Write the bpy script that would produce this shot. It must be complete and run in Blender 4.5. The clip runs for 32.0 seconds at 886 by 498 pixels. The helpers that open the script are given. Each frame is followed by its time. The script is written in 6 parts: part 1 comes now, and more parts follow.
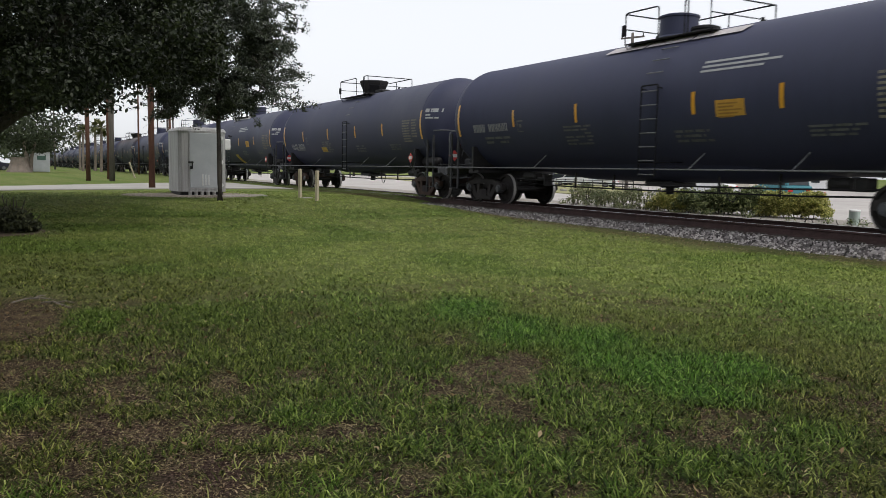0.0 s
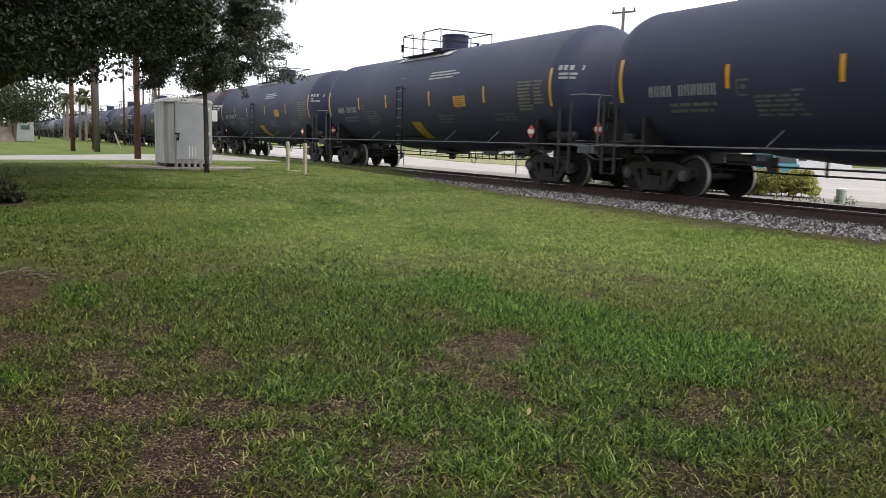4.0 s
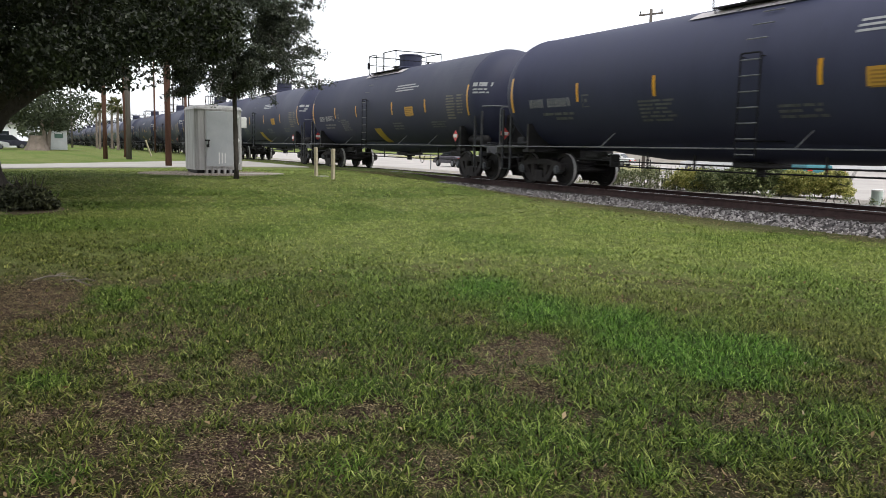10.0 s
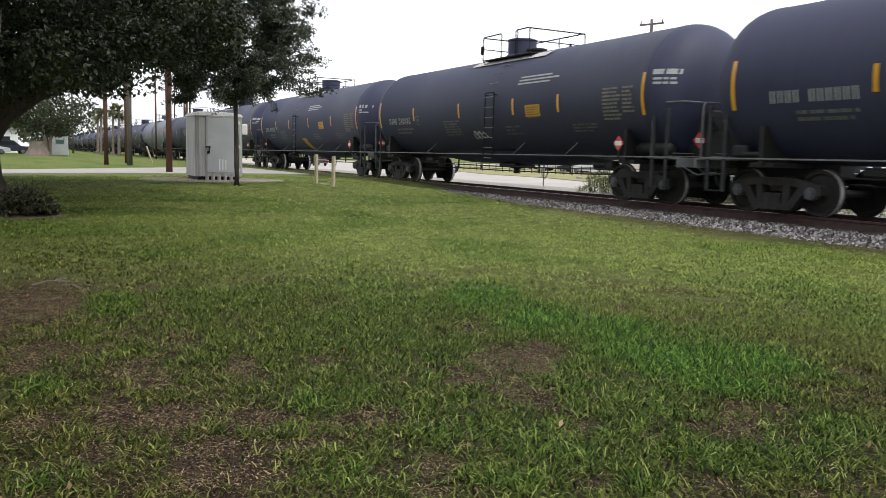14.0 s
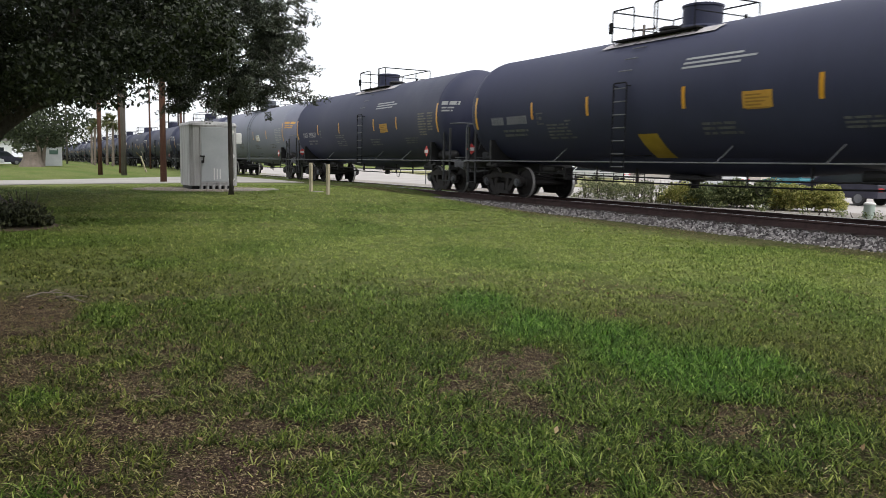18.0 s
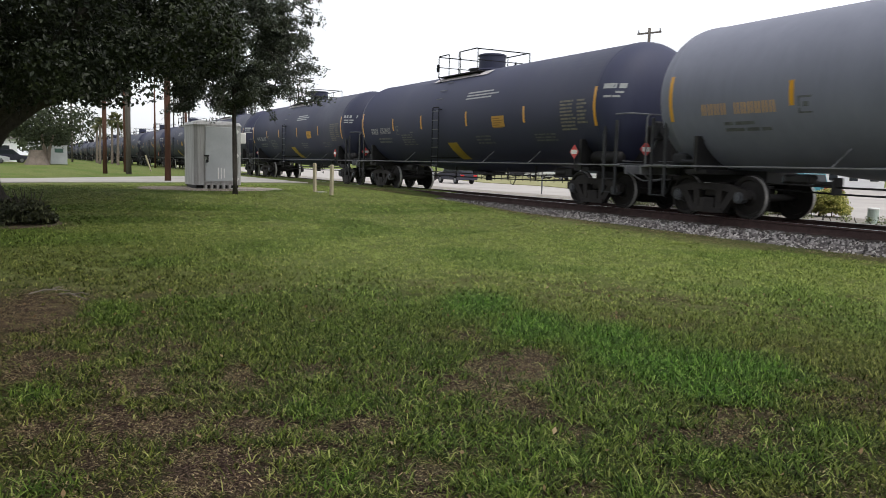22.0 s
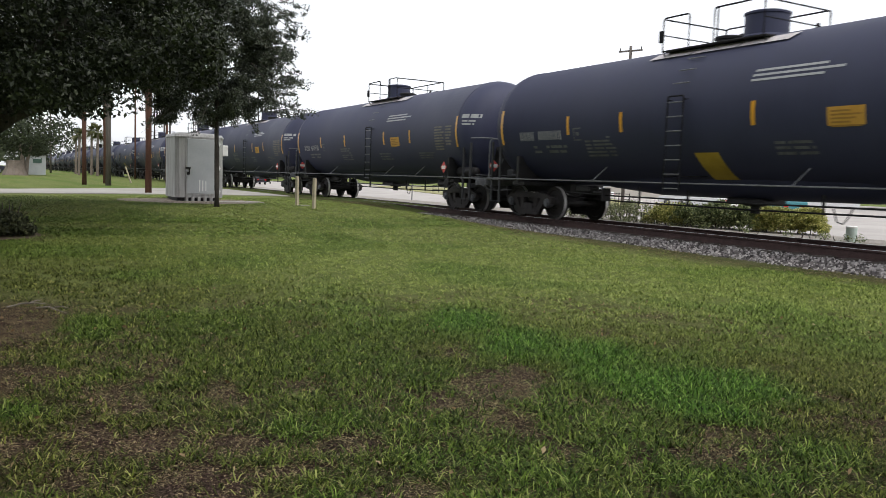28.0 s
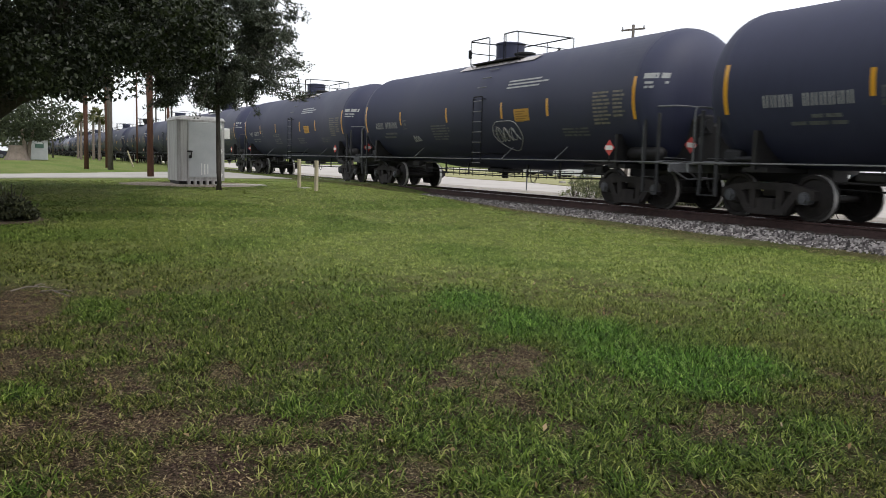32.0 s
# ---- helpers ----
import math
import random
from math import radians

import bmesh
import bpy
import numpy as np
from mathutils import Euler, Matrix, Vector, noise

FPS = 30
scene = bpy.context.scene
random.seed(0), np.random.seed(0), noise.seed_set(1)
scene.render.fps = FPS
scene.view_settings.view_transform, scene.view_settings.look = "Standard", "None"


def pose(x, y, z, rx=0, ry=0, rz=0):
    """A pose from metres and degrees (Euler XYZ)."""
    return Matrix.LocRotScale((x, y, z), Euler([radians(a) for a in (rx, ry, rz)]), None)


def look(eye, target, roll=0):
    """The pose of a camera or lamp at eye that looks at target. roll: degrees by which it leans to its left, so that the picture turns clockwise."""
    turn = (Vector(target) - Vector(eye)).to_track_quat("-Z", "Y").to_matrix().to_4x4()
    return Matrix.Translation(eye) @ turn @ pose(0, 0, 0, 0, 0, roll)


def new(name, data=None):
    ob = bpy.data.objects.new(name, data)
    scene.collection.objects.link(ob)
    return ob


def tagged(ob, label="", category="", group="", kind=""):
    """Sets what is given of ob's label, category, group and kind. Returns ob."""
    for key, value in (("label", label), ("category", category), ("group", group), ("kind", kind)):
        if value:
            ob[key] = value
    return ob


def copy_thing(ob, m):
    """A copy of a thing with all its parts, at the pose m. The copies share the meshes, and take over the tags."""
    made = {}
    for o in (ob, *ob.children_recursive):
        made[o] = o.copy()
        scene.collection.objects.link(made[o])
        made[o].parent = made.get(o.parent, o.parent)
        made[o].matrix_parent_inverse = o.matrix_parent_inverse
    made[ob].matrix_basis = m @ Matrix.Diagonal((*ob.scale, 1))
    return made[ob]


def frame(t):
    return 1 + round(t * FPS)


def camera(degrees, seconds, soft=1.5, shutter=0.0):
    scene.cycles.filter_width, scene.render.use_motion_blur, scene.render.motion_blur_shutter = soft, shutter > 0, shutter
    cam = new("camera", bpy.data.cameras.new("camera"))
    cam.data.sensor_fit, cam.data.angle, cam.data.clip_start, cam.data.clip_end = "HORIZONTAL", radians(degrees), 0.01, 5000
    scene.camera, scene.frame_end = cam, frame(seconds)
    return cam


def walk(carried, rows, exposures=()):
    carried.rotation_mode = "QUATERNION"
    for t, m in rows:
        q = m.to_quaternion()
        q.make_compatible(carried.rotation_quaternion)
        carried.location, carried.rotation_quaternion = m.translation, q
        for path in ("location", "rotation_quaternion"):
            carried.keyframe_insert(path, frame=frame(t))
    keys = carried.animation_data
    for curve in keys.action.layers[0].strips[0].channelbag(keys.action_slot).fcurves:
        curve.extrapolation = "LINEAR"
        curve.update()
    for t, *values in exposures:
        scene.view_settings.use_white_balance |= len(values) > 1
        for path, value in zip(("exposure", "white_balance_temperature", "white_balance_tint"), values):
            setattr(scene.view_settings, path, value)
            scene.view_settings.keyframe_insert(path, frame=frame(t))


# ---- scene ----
cam = camera(58.36, 32.0, soft=0.75, shutter=0.2)
PATH = [
    (0.0, pose(0.045, 0.010, 1.275, 84.368, -1.098, 61.205)),
    (0.5, pose(0.032, 0.017, 1.280, 83.703, -0.361, 60.533)),
    (1.0, pose(0.038, 0.004, 1.281, 82.789, -0.387, 60.565)),
    (1.5, pose(0.026, 0.004, 1.282, 82.199, -0.679, 60.720)),
    (2.0, pose(0.017, 0.011, 1.283, 82.100, -1.245, 60.741)),
    (2.5, pose(0.016, 0.014, 1.279, 82.006, -1.596, 60.610)),
    (4.5, pose(0.004, 0.016, 1.281, 82.620, -1.709, 60.347)),
    (5.0, pose(0.004, 0.012, 1.277, 82.239, -1.667, 60.313)),
    (5.5, pose(-0.020, 0.009, 1.273, 81.940, -1.502, 61.616)),
    (6.0, pose(-0.020, 0.017, 1.273, 82.012, -1.461, 62.300)),
    (6.5, pose(-0.015, 0.001, 1.281, 82.265, -1.672, 62.228)),
    (7.0, pose(-0.013, 0.003, 1.280, 82.307, -1.634, 62.309)),
    (7.5, pose(-0.012, -0.000, 1.280, 82.547, -1.594, 62.470)),
    (8.0, pose(-0.015, 0.001, 1.274, 82.853, -1.658, 62.363)),
    (8.5, pose(-0.016, -0.001, 1.275, 83.179, -1.696, 62.178)),
    (9.0, pose(-0.012, -0.001, 1.275, 83.254, -1.468, 62.036)),
    (9.5, pose(-0.016, 0.004, 1.275, 83.184, -1.308, 62.059)),
    (10.0, pose(-0.018, -0.005, 1.272, 82.817, -1.156, 62.276)),
    (10.5, pose(-0.016, -0.003, 1.269, 82.615, -1.201, 62.406)),
    (11.0, pose(-0.021, 0.001, 1.268, 82.688, -1.375, 62.465)),
    (11.5, pose(-0.015, -0.009, 1.275, 82.665, -1.323, 62.337)),
    (12.0, pose(-0.012, -0.007, 1.276, 82.607, -1.399, 62.160)),
    (12.5, pose(-0.015, -0.001, 1.277, 82.409, -1.562, 62.197)),
    (13.0, pose(-0.015, 0.001, 1.268, 82.641, -1.722, 62.199)),
    (13.5, pose(-0.014, 0.005, 1.273, 82.991, -1.624, 62.215)),
    (14.0, pose(-0.006, -0.001, 1.270, 83.390, -1.522, 62.315)),
    (14.5, pose(-0.002, -0.008, 1.277, 83.272, -1.202, 62.585)),
    (15.0, pose(-0.006, -0.000, 1.272, 83.493, -1.109, 62.961)),
    (15.5, pose(0.000, 0.005, 1.280, 83.844, -0.867, 62.916)),
    (17.5, pose(0.007, 0.000, 1.284, 83.879, -0.877, 62.237)),
    (18.0, pose(0.009, 0.000, 1.279, 83.883, -0.969, 61.928)),
    (18.5, pose(0.013, 0.000, 1.272, 84.070, -1.170, 61.803)),
    (19.0, pose(0.017, 0.001, 1.275, 84.087, -1.361, 61.693)),
    (19.5, pose(0.023, -0.005, 1.272, 84.315, -1.534, 61.810)),
    (20.0, pose(0.023, -0.006, 1.277, 84.254, -1.598, 62.347)),
    (20.5, pose(0.020, -0.007, 1.281, 84.269, -1.388, 62.960)),
    (21.0, pose(0.017, -0.000, 1.276, 84.325, -1.282, 63.111)),
    (21.5, pose(-0.008, -0.012, 1.266, 84.057, -1.311, 62.776)),
    (22.0, pose(0.025, 0.011, 1.272, 83.998, -1.459, 62.236)),
    (22.5, pose(0.022, 0.009, 1.273, 83.802, -1.489, 61.834)),
    (23.0, pose(0.022, 0.008, 1.274, 83.740, -1.480, 61.529)),
    (23.5, pose(0.017, 0.006, 1.277, 83.798, -1.245, 61.079)),
    (24.0, pose(0.003, 0.006, 1.275, 84.350, -1.118, 60.867)),
    (24.5, pose(-0.001, 0.001, 1.281, 84.569, -1.041, 61.108)),
    (25.0, pose(0.000, 0.001, 1.286, 84.440, -0.916, 61.186)),
    (25.5, pose(0.004, -0.011, 1.284, 84.468, -0.906, 61.029)),
    (27.5, pose(-0.011, -0.017, 1.291, 84.978, -1.469, 60.410)),
    (28.0, pose(-0.020, -0.010, 1.280, 85.066, -2.013, 60.926)),
    (28.5, pose(-0.009, -0.006, 1.277, 84.479, -2.076, 61.303)),
    (29.0, pose(-0.012, -0.011, 1.273, 84.143, -2.113, 61.602)),
    (29.5, pose(-0.011, -0.003, 1.280, 84.162, -1.658, 61.304)),
    (30.0, pose(-0.005, -0.006, 1.282, 84.139, -1.205, 60.968)),
    (30.5, pose(-0.006, -0.011, 1.276, 83.981, -1.062, 61.007)),
    (31.0, pose(-0.007, -0.012, 1.277, 83.654, -1.084, 61.353)),
    (31.5, pose(-0.005, -0.009, 1.273, 83.801, -1.289, 61.254)),
    (32.0, pose(-0.007, -0.002, 1.270, 83.742, -1.528, 61.109)),
]
walk(cam, PATH, [(0, -0.45), (1, -0.33), (2, -0.08), (6, 0.0), (13, 0.0), (19, -0.18), (25, -0.25), (28, -0.2), (32, -0.2)])

# ---- world and light: a bright, even overcast sky ----
world = bpy.data.worlds.new("overcast_sky")
scene.world = world
world.use_nodes = True
wn, wl = world.node_tree.nodes, world.node_tree.links
wn.clear()
w_out = wn.new("ShaderNodeOutputWorld")
w_bg = wn.new("ShaderNodeBackground")
w_sky = wn.new("ShaderNodeTexSky")
w_sky.sky_type, w_sky.sun_disc = "NISHITA", False
w_sky.sun_elevation, w_sky.sun_rotation = radians(60), radians(66)
w_sky.air_density, w_sky.dust_density = 1.0, 3.0
w_hsv = wn.new("ShaderNodeHueSaturation")
w_hsv.inputs["Saturation"].default_value = 0.25
w_hsv.inputs["Value"].default_value = 0.10
w_add = wn.new("ShaderNodeMixRGB")
w_add.blend_type = "ADD"
w_add.inputs[0].default_value = 1.0
w_add.inputs[2].default_value = (0.90, 0.92, 0.97, 1)
wl.new(w_sky.outputs[0], w_hsv.inputs["Color"])
wl.new(w_hsv.outputs[0], w_add.inputs[1])
wl.new(w_add.outputs[0], w_bg.inputs["Color"])
w_bg.inputs["Strength"].default_value = 1.0
wl.new(w_bg.outputs[0], w_out.inputs["Surface"])

sun_data = bpy.data.lights.new("sun", "SUN")
sun_data.energy, sun_data.angle, sun_data.color = 1.5, radians(25), (1.0, 0.96, 0.9)
sun = new("sun", sun_data)
sun.matrix_world = look((0, 0, 60), (-32, -14, 0))
scene.view_settings.exposure = 0.0


# ---- materials ----
def nodes_of(name):
    m = bpy.data.materials.new(name)
    m.use_nodes = True
    nt = m.node_tree
    return m, nt.nodes, nt.links, nt.nodes["Principled BSDF"]


def noise_node(n, l, scale, detail=4, rough=0.6, coords="Object", stretch=None):
    tc = n.new("ShaderNodeTexCoord")
    tex = n.new("ShaderNodeTexNoise")
    tex.inputs["Scale"].default_value = scale
    tex.inputs["Detail"].default_value = detail
    tex.inputs["Roughness"].default_value = rough
    if stretch:
        mp = n.new("ShaderNodeMapping")
        mp.inputs["Scale"].default_value = stretch
        l.new(tc.outputs[coords], mp.inputs[0])
        l.new(mp.outputs[0], tex.inputs["Vector"])
    else:
        l.new(tc.outputs[coords], tex.inputs["Vector"])
    return tex


def ramp_node(n, l, source, stops):
    r = n.new("ShaderNodeValToRGB")
    e = r.color_ramp.elements
    while len(e) < len(stops):
        e.new(0.5)
    for k, (p, c) in enumerate(stops):
        e[k].position = p
        e[k].color = (*c, 1) if len(c) == 3 else c
    l.new(source, r.inputs[0])
    return r


def mix_node(n, l, fac, a, b, mode="MIX"):
    m = n.new("ShaderNodeMixRGB")
    m.blend_type = mode
    for k, v in ((0, fac), (1, a), (2, b)):
        if isinstance(v, (int, float)):
            m.inputs[k].default_value = v
        elif isinstance(v, tuple):
            m.inputs[k].default_value = (*v, 1)
        else:
            l.new(v, m.inputs[k])
    return m


def bump_node(n, l, bsdf, height, strength, dist):
    b = n.new("ShaderNodeBump")
    b.inputs["Strength"].default_value = strength
    b.inputs["Distance"].default_value = dist
    l.new(height, b.inputs["Height"])
    l.new(b.outputs[0], bsdf.inputs["Normal"])
    return b


def worn(name, base, second, rough=0.6, metal=0.0, scale=2.0, fine=40.0, bump=0.15, spread=(0.35, 0.7), stretch=None, spec=0.3, vary=0.0):
    """Two colours mixed by a coarse and a fine noise, with fine relief; vary: a change of brightness from piece to piece."""
    m, n, l, b = nodes_of(name)
    big = noise_node(n, l, scale, 5, 0.65, stretch=stretch)
    small = noise_node(n, l, fine, 3, 0.6)
    mul = mix_node(n, l, 0.35, big.outputs[0], small.outputs[0])
    col = ramp_node(n, l, mul.outputs[0], [(spread[0], base), (spread[1], second)])
    last = col.outputs[0]
    if vary:
        info = n.new("ShaderNodeObjectInfo")
        r = ramp_node(n, l, info.outputs["Random"], [(0, (1 - vary,) * 3), (1, (1 + vary,) * 3)])
        last = mix_node(n, l, 1.0, last, r.outputs[0], "MULTIPLY").outputs[0]
    l.new(last, b.inputs["Base Color"])
    b.inputs["Roughness"].default_value = rough
    b.inputs["Metallic"].default_value = metal
    b.inputs["Specular IOR Level"].default_value = spec
    if bump:
        bump_node(n, l, b, mul.outputs[0], bump, 0.01)
    return m


def tank_paint(name, base, dust, top=None, rough=0.54, gloss=0.42):
    """Painted steel jacket: road dust in vertical streaks, grime low down the flanks, and, where given, rust along the crown."""
    m, n, l, b = nodes_of(name)
    streak = noise_node(n, l, 1.0, 6, 0.7, stretch=(2.2, 2.2, 0.25))
    blot = noise_node(n, l, 0.55, 4, 0.6)
    fine = noise_node(n, l, 30, 3, 0.6)
    both = mix_node(n, l, 0.5, streak.outputs[0], blot.outputs[0])
    col = ramp_node(n, l, both.outputs[0], [(0.3, base), (0.8, dust)])
    info = n.new("ShaderNodeObjectInfo")
    tone = ramp_node(n, l, info.outputs["Random"], [(0, (0.9, 0.9, 0.9)), (1, (1.2, 1.18, 1.16))])
    last = mix_node(n, l, 1.0, col.outputs[0], tone.outputs[0], "MULTIPLY").outputs[0]
    if top:
        tc = n.new("ShaderNodeTexCoord")
        sep = n.new("ShaderNodeSeparateXYZ")
        l.new(tc.outputs["Object"], sep.inputs[0])
        add = n.new("ShaderNodeMath")
        add.operation = "MULTIPLY_ADD"
        l.new(blot.outputs[0], add.inputs[0])
        add.inputs[1].default_value = 1.6
        l.new(sep.outputs[2], add.inputs[2])
        mask = ramp_node(n, l, add.outputs[0], [(0.0, (0, 0, 0)), (1.0, (1, 1, 1))])
        rng = n.new("ShaderNodeMapRange")
        rng.inputs["From Min"].default_value, rng.inputs["From Max"].default_value = 4.0, 5.0
        l.new(add.outputs[0], rng.inputs["Value"])
        l.new(rng.outputs[0], mask.inputs[0])
        last = mix_node(n, l, mask.outputs[0], last, top).outputs[0]
    l.new(last, b.inputs["Base Color"])
    rr = ramp_node(n, l, both.outputs[0], [(0.3, (rough,) * 3), (0.75, (rough + 0.18,) * 3)])
    l.new(rr.outputs[0], b.inputs["Roughness"])
    b.inputs["Specular IOR Level"].default_value = gloss
    bump_node(n, l, b, blot.outputs[0], 0.12, 0.03)
    return m


M_TANK = tank_paint("black_tank_paint", (0.0190, 0.0224, 0.052), (0.039, 0.0430, 0.083))
M_TANK_RUST = tank_paint("rusty_black_tank_paint", (0.0095, 0.0118, 0.029), (0.020, 0.0225, 0.046), top=(0.046, 0.026, 0.025))
M_TANK_GREY = tank_paint("grey_tank_paint", (0.151, 0.160, 0.212), (0.237, 0.248, 0.310), rough=0.5, gloss=0.5)
M_STEEL = worn("dark_car_steel", (0.008, 0.008, 0.010), (0.026, 0.024, 0.024), 0.6, scale=3)
M_TRUCK = worn("dusty_cast_steel", (0.013, 0.012, 0.013), (0.042, 0.036, 0.034), 0.75, scale=4, bump=0.4)
M_TRUCK_RUST = worn("rusty_cast_steel", (0.034, 0.021, 0.018), (0.085, 0.052, 0.040), 0.8, scale=4, bump=0.4)
M_WHEEL = worn("wheel_steel", (0.008, 0.007, 0.0075), (0.026, 0.022, 0.021), 0.65, scale=5)
M_TREAD = worn("polished_tread", (0.40, 0.39, 0.38), (0.56, 0.55, 0.54), 0.45, metal=0.5, bump=0)
M_SILL = worn("dusty_sill_edge", (0.10, 0.105, 0.115), (0.20, 0.20, 0.205), 0.55, scale=4)
M_RAILING = worn("black_railing_paint", (0.007, 0.007, 0.009), (0.018, 0.018, 0.021), 0.7, spec=0.12)
M_GREYSTEEL = worn("grey_fitting_paint", (0.075, 0.085, 0.105), (0.15, 0.165, 0.19), 0.55, scale=4)
M_LADDER = worn("dusty_step_steel", (0.015, 0.016, 0.019), (0.040, 0.040, 0.044), 0.6, scale=5)
M_BEARING = worn("bearing_cap_steel", (0.05, 0.053, 0.062), (0.115, 0.118, 0.13), 0.5, scale=9)
M_WALK = worn("galvanised_walkway", (0.40, 0.37, 0.37), (0.58, 0.54, 0.54), 0.6, scale=5)
M_YELLOW = worn("yellow_reflector", (0.58, 0.27, 0.012), (0.70, 0.36, 0.03), 0.28, scale=3, spec=0.8, bump=0.03)
M_PANEL = worn("yellow_panel_paint", (0.30, 0.20, 0.022), (0.44, 0.305, 0.04), 0.5, scale=3)
M_SIGN = worn("orange_sign_paint", (0.44, 0.235, 0.035), (0.56, 0.32, 0.07), 0.5, scale=3)
M_SIGNTEXT = worn("sign_lettering", (0.25, 0.135, 0.025), (0.34, 0.19, 0.045), 0.6, bump=0)
M_STENCIL = worn("white_stencil_paint", (0.30, 0.31, 0.32), (0.46, 0.46, 0.46), 0.6, scale=6, bump=0)
M_NUMBER = worn("pale_stencil_paint", (0.32, 0.325, 0.33), (0.46, 0.46, 0.46), 0.6, scale=6, bump=0)
M_FAINT = worn("faded_stencil_paint", (0.06, 0.064, 0.068), (0.17, 0.175, 0.18), 0.6, scale=6, bump=0)
M_DATA = worn("grey_stencil_paint", (0.13, 0.12, 0.10), (0.26, 0.24, 0.20), 0.6, scale=6, bump=0)
M_ORANGE_TXT = worn("orange_stencil_paint", (0.55, 0.30, 0.09), (0.68, 0.40, 0.14), 0.6, bump=0)
M_PLACARD = worn("red_placard", (0.50, 0.05, 0.05), (0.62, 0.10, 0.09), 0.45, bump=0)
M_WHITE = worn("white_enamel", (0.70, 0.70, 0.68), (0.82, 0.82, 0.80), 0.45, scale=5, bump=0.05)
M_RAIL = worn("rusty_rail", (0.038, 0.023, 0.022), (0.085, 0.052, 0.048), 0.8, scale=6, bump=0.4)
M_RAILTOP = worn("worn_rail_head", (0.38, 0.37, 0.36), (0.52, 0.51, 0.5), 0.28, metal=1.0, bump=0)
M_TIE = worn("creosote_tie", (0.040, 0.032, 0.028), (0.10, 0.085, 0.07), 0.9, scale=6, bump=0.6)
M_CABINET = worn("weathered_cabinet_aluminium", (0.23, 0.222, 0.21), (0.44, 0.44, 0.438), 0.5, scale=2.2, stretch=(3, 3, 0.22), spread=(0.36, 0.58))
M_CABDOOR = worn("pale_cabinet_door", (0.38, 0.40, 0.415), (0.48, 0.50, 0.51), 0.5, scale=1.5)
M_CONC = worn("weathered_concrete", (0.30, 0.28, 0.25), (0.46, 0.44, 0.40), 0.9, scale=1.5, bump=0.4)
M_LOT = worn("pale_pavement", (0.33, 0.305, 0.285), (0.46, 0.43, 0.405), 0.9, scale=0.25, fine=12, bump=0.2)
M_VERGE = worn("dry_verge_grass", (0.17, 0.17, 0.07), (0.33, 0.31, 0.15), 0.95, scale=0.6, fine=9, bump=0.3)
M_ROAD = worn("pale_road", (0.27, 0.255, 0.235), (0.38, 0.36, 0.33), 0.9, scale=0.4, fine=14, bump=0.2)
M_WOODPOST = worn("painted_wood_post", (0.36, 0.31, 0.22), (0.52, 0.46, 0.34), 0.8, scale=4, bump=0.3)
M_POLE = worn("creosoted_pole", (0.075, 0.036, 0.026), (0.15, 0.075, 0.05), 0.85, scale=3, stretch=(4, 4, 0.4), bump=0.5)
M_POLE_GREY = worn("weathered_pole", (0.085, 0.074, 0.066), (0.18, 0.158, 0.14), 0.85, scale=3, stretch=(4, 4, 0.4), bump=0.5)
M_BARK = worn("oak_bark", (0.035, 0.030, 0.026), (0.105, 0.09, 0.078), 0.95, scale=5, stretch=(3, 3, 0.6), bump=1.0)
M_PLINTH = worn("stained_plinth_concrete", (0.13, 0.105, 0.085), (0.27, 0.225, 0.19), 0.9, scale=2.0, bump=0.4)
M_MULCH = worn("pine_mulch", (0.050, 0.036, 0.024), (0.12, 0.09, 0.060), 0.95, scale=8, fine=60, bump=0.8)
M_STONE_PAD = worn("pad_gravel", (0.20, 0.165, 0.135), (0.50, 0.44, 0.38), 0.95, scale=14, fine=60, bump=0.8)
M_CARWHITE = worn("white_car_paint", (0.6, 0.61, 0.62), (0.7, 0.7, 0.7), 0.25, bump=0)
M_CARBLUE = worn("teal_car_paint", (0.045, 0.17, 0.20), (0.06, 0.21, 0.25), 0.25, bump=0)
M_CARDARK = worn("dark_car_paint", (0.03, 0.03, 0.045), (0.05, 0.05, 0.07), 0.22, bump=0)
M_CARGREY = worn("grey_car_paint", (0.06, 0.055, 0.07), (0.09, 0.085, 0.10), 0.25, bump=0)
M_CARRED = worn("tail_lamp_red", (0.45, 0.02, 0.02), (0.55, 0.03, 0.03), 0.3, bump=0)
M_GLASSDARK = worn("car_window", (0.02, 0.025, 0.03), (0.03, 0.035, 0.04), 0.08, bump=0)
M_TYRE = worn("tyre_rubber", (0.02, 0.02, 0.02), (0.04, 0.04, 0.04), 0.85)
M_GREENBIN = worn("pale_green_plastic", (0.42, 0.50, 0.45), (0.50, 0.58, 0.53), 0.6, bump=0)
M_CONE = worn("orange_cone", (0.62, 0.17, 0.07), (0.68, 0.22, 0.09), 0.5, bump=0)
M_CANOPY = worn("white_canopy", (0.66, 0.67, 0.68), (0.76, 0.76, 0.76), 0.5, scale=0.5, bump=0)
M_WALLFAR = worn("cream_stucco", (0.50, 0.46, 0.40), (0.62, 0.58, 0.52), 0.8, scale=0.5, bump=0.1)
M_ROOFFAR = worn("grey_roof", (0.16, 0.15, 0.15), (0.24, 0.23, 0.22), 0.8, scale=0.5)
M_PALMTRUNK = worn("palm_trunk", (0.15, 0.12, 0.10), (0.26, 0.22, 0.18), 0.9, scale=4, bump=0.6)


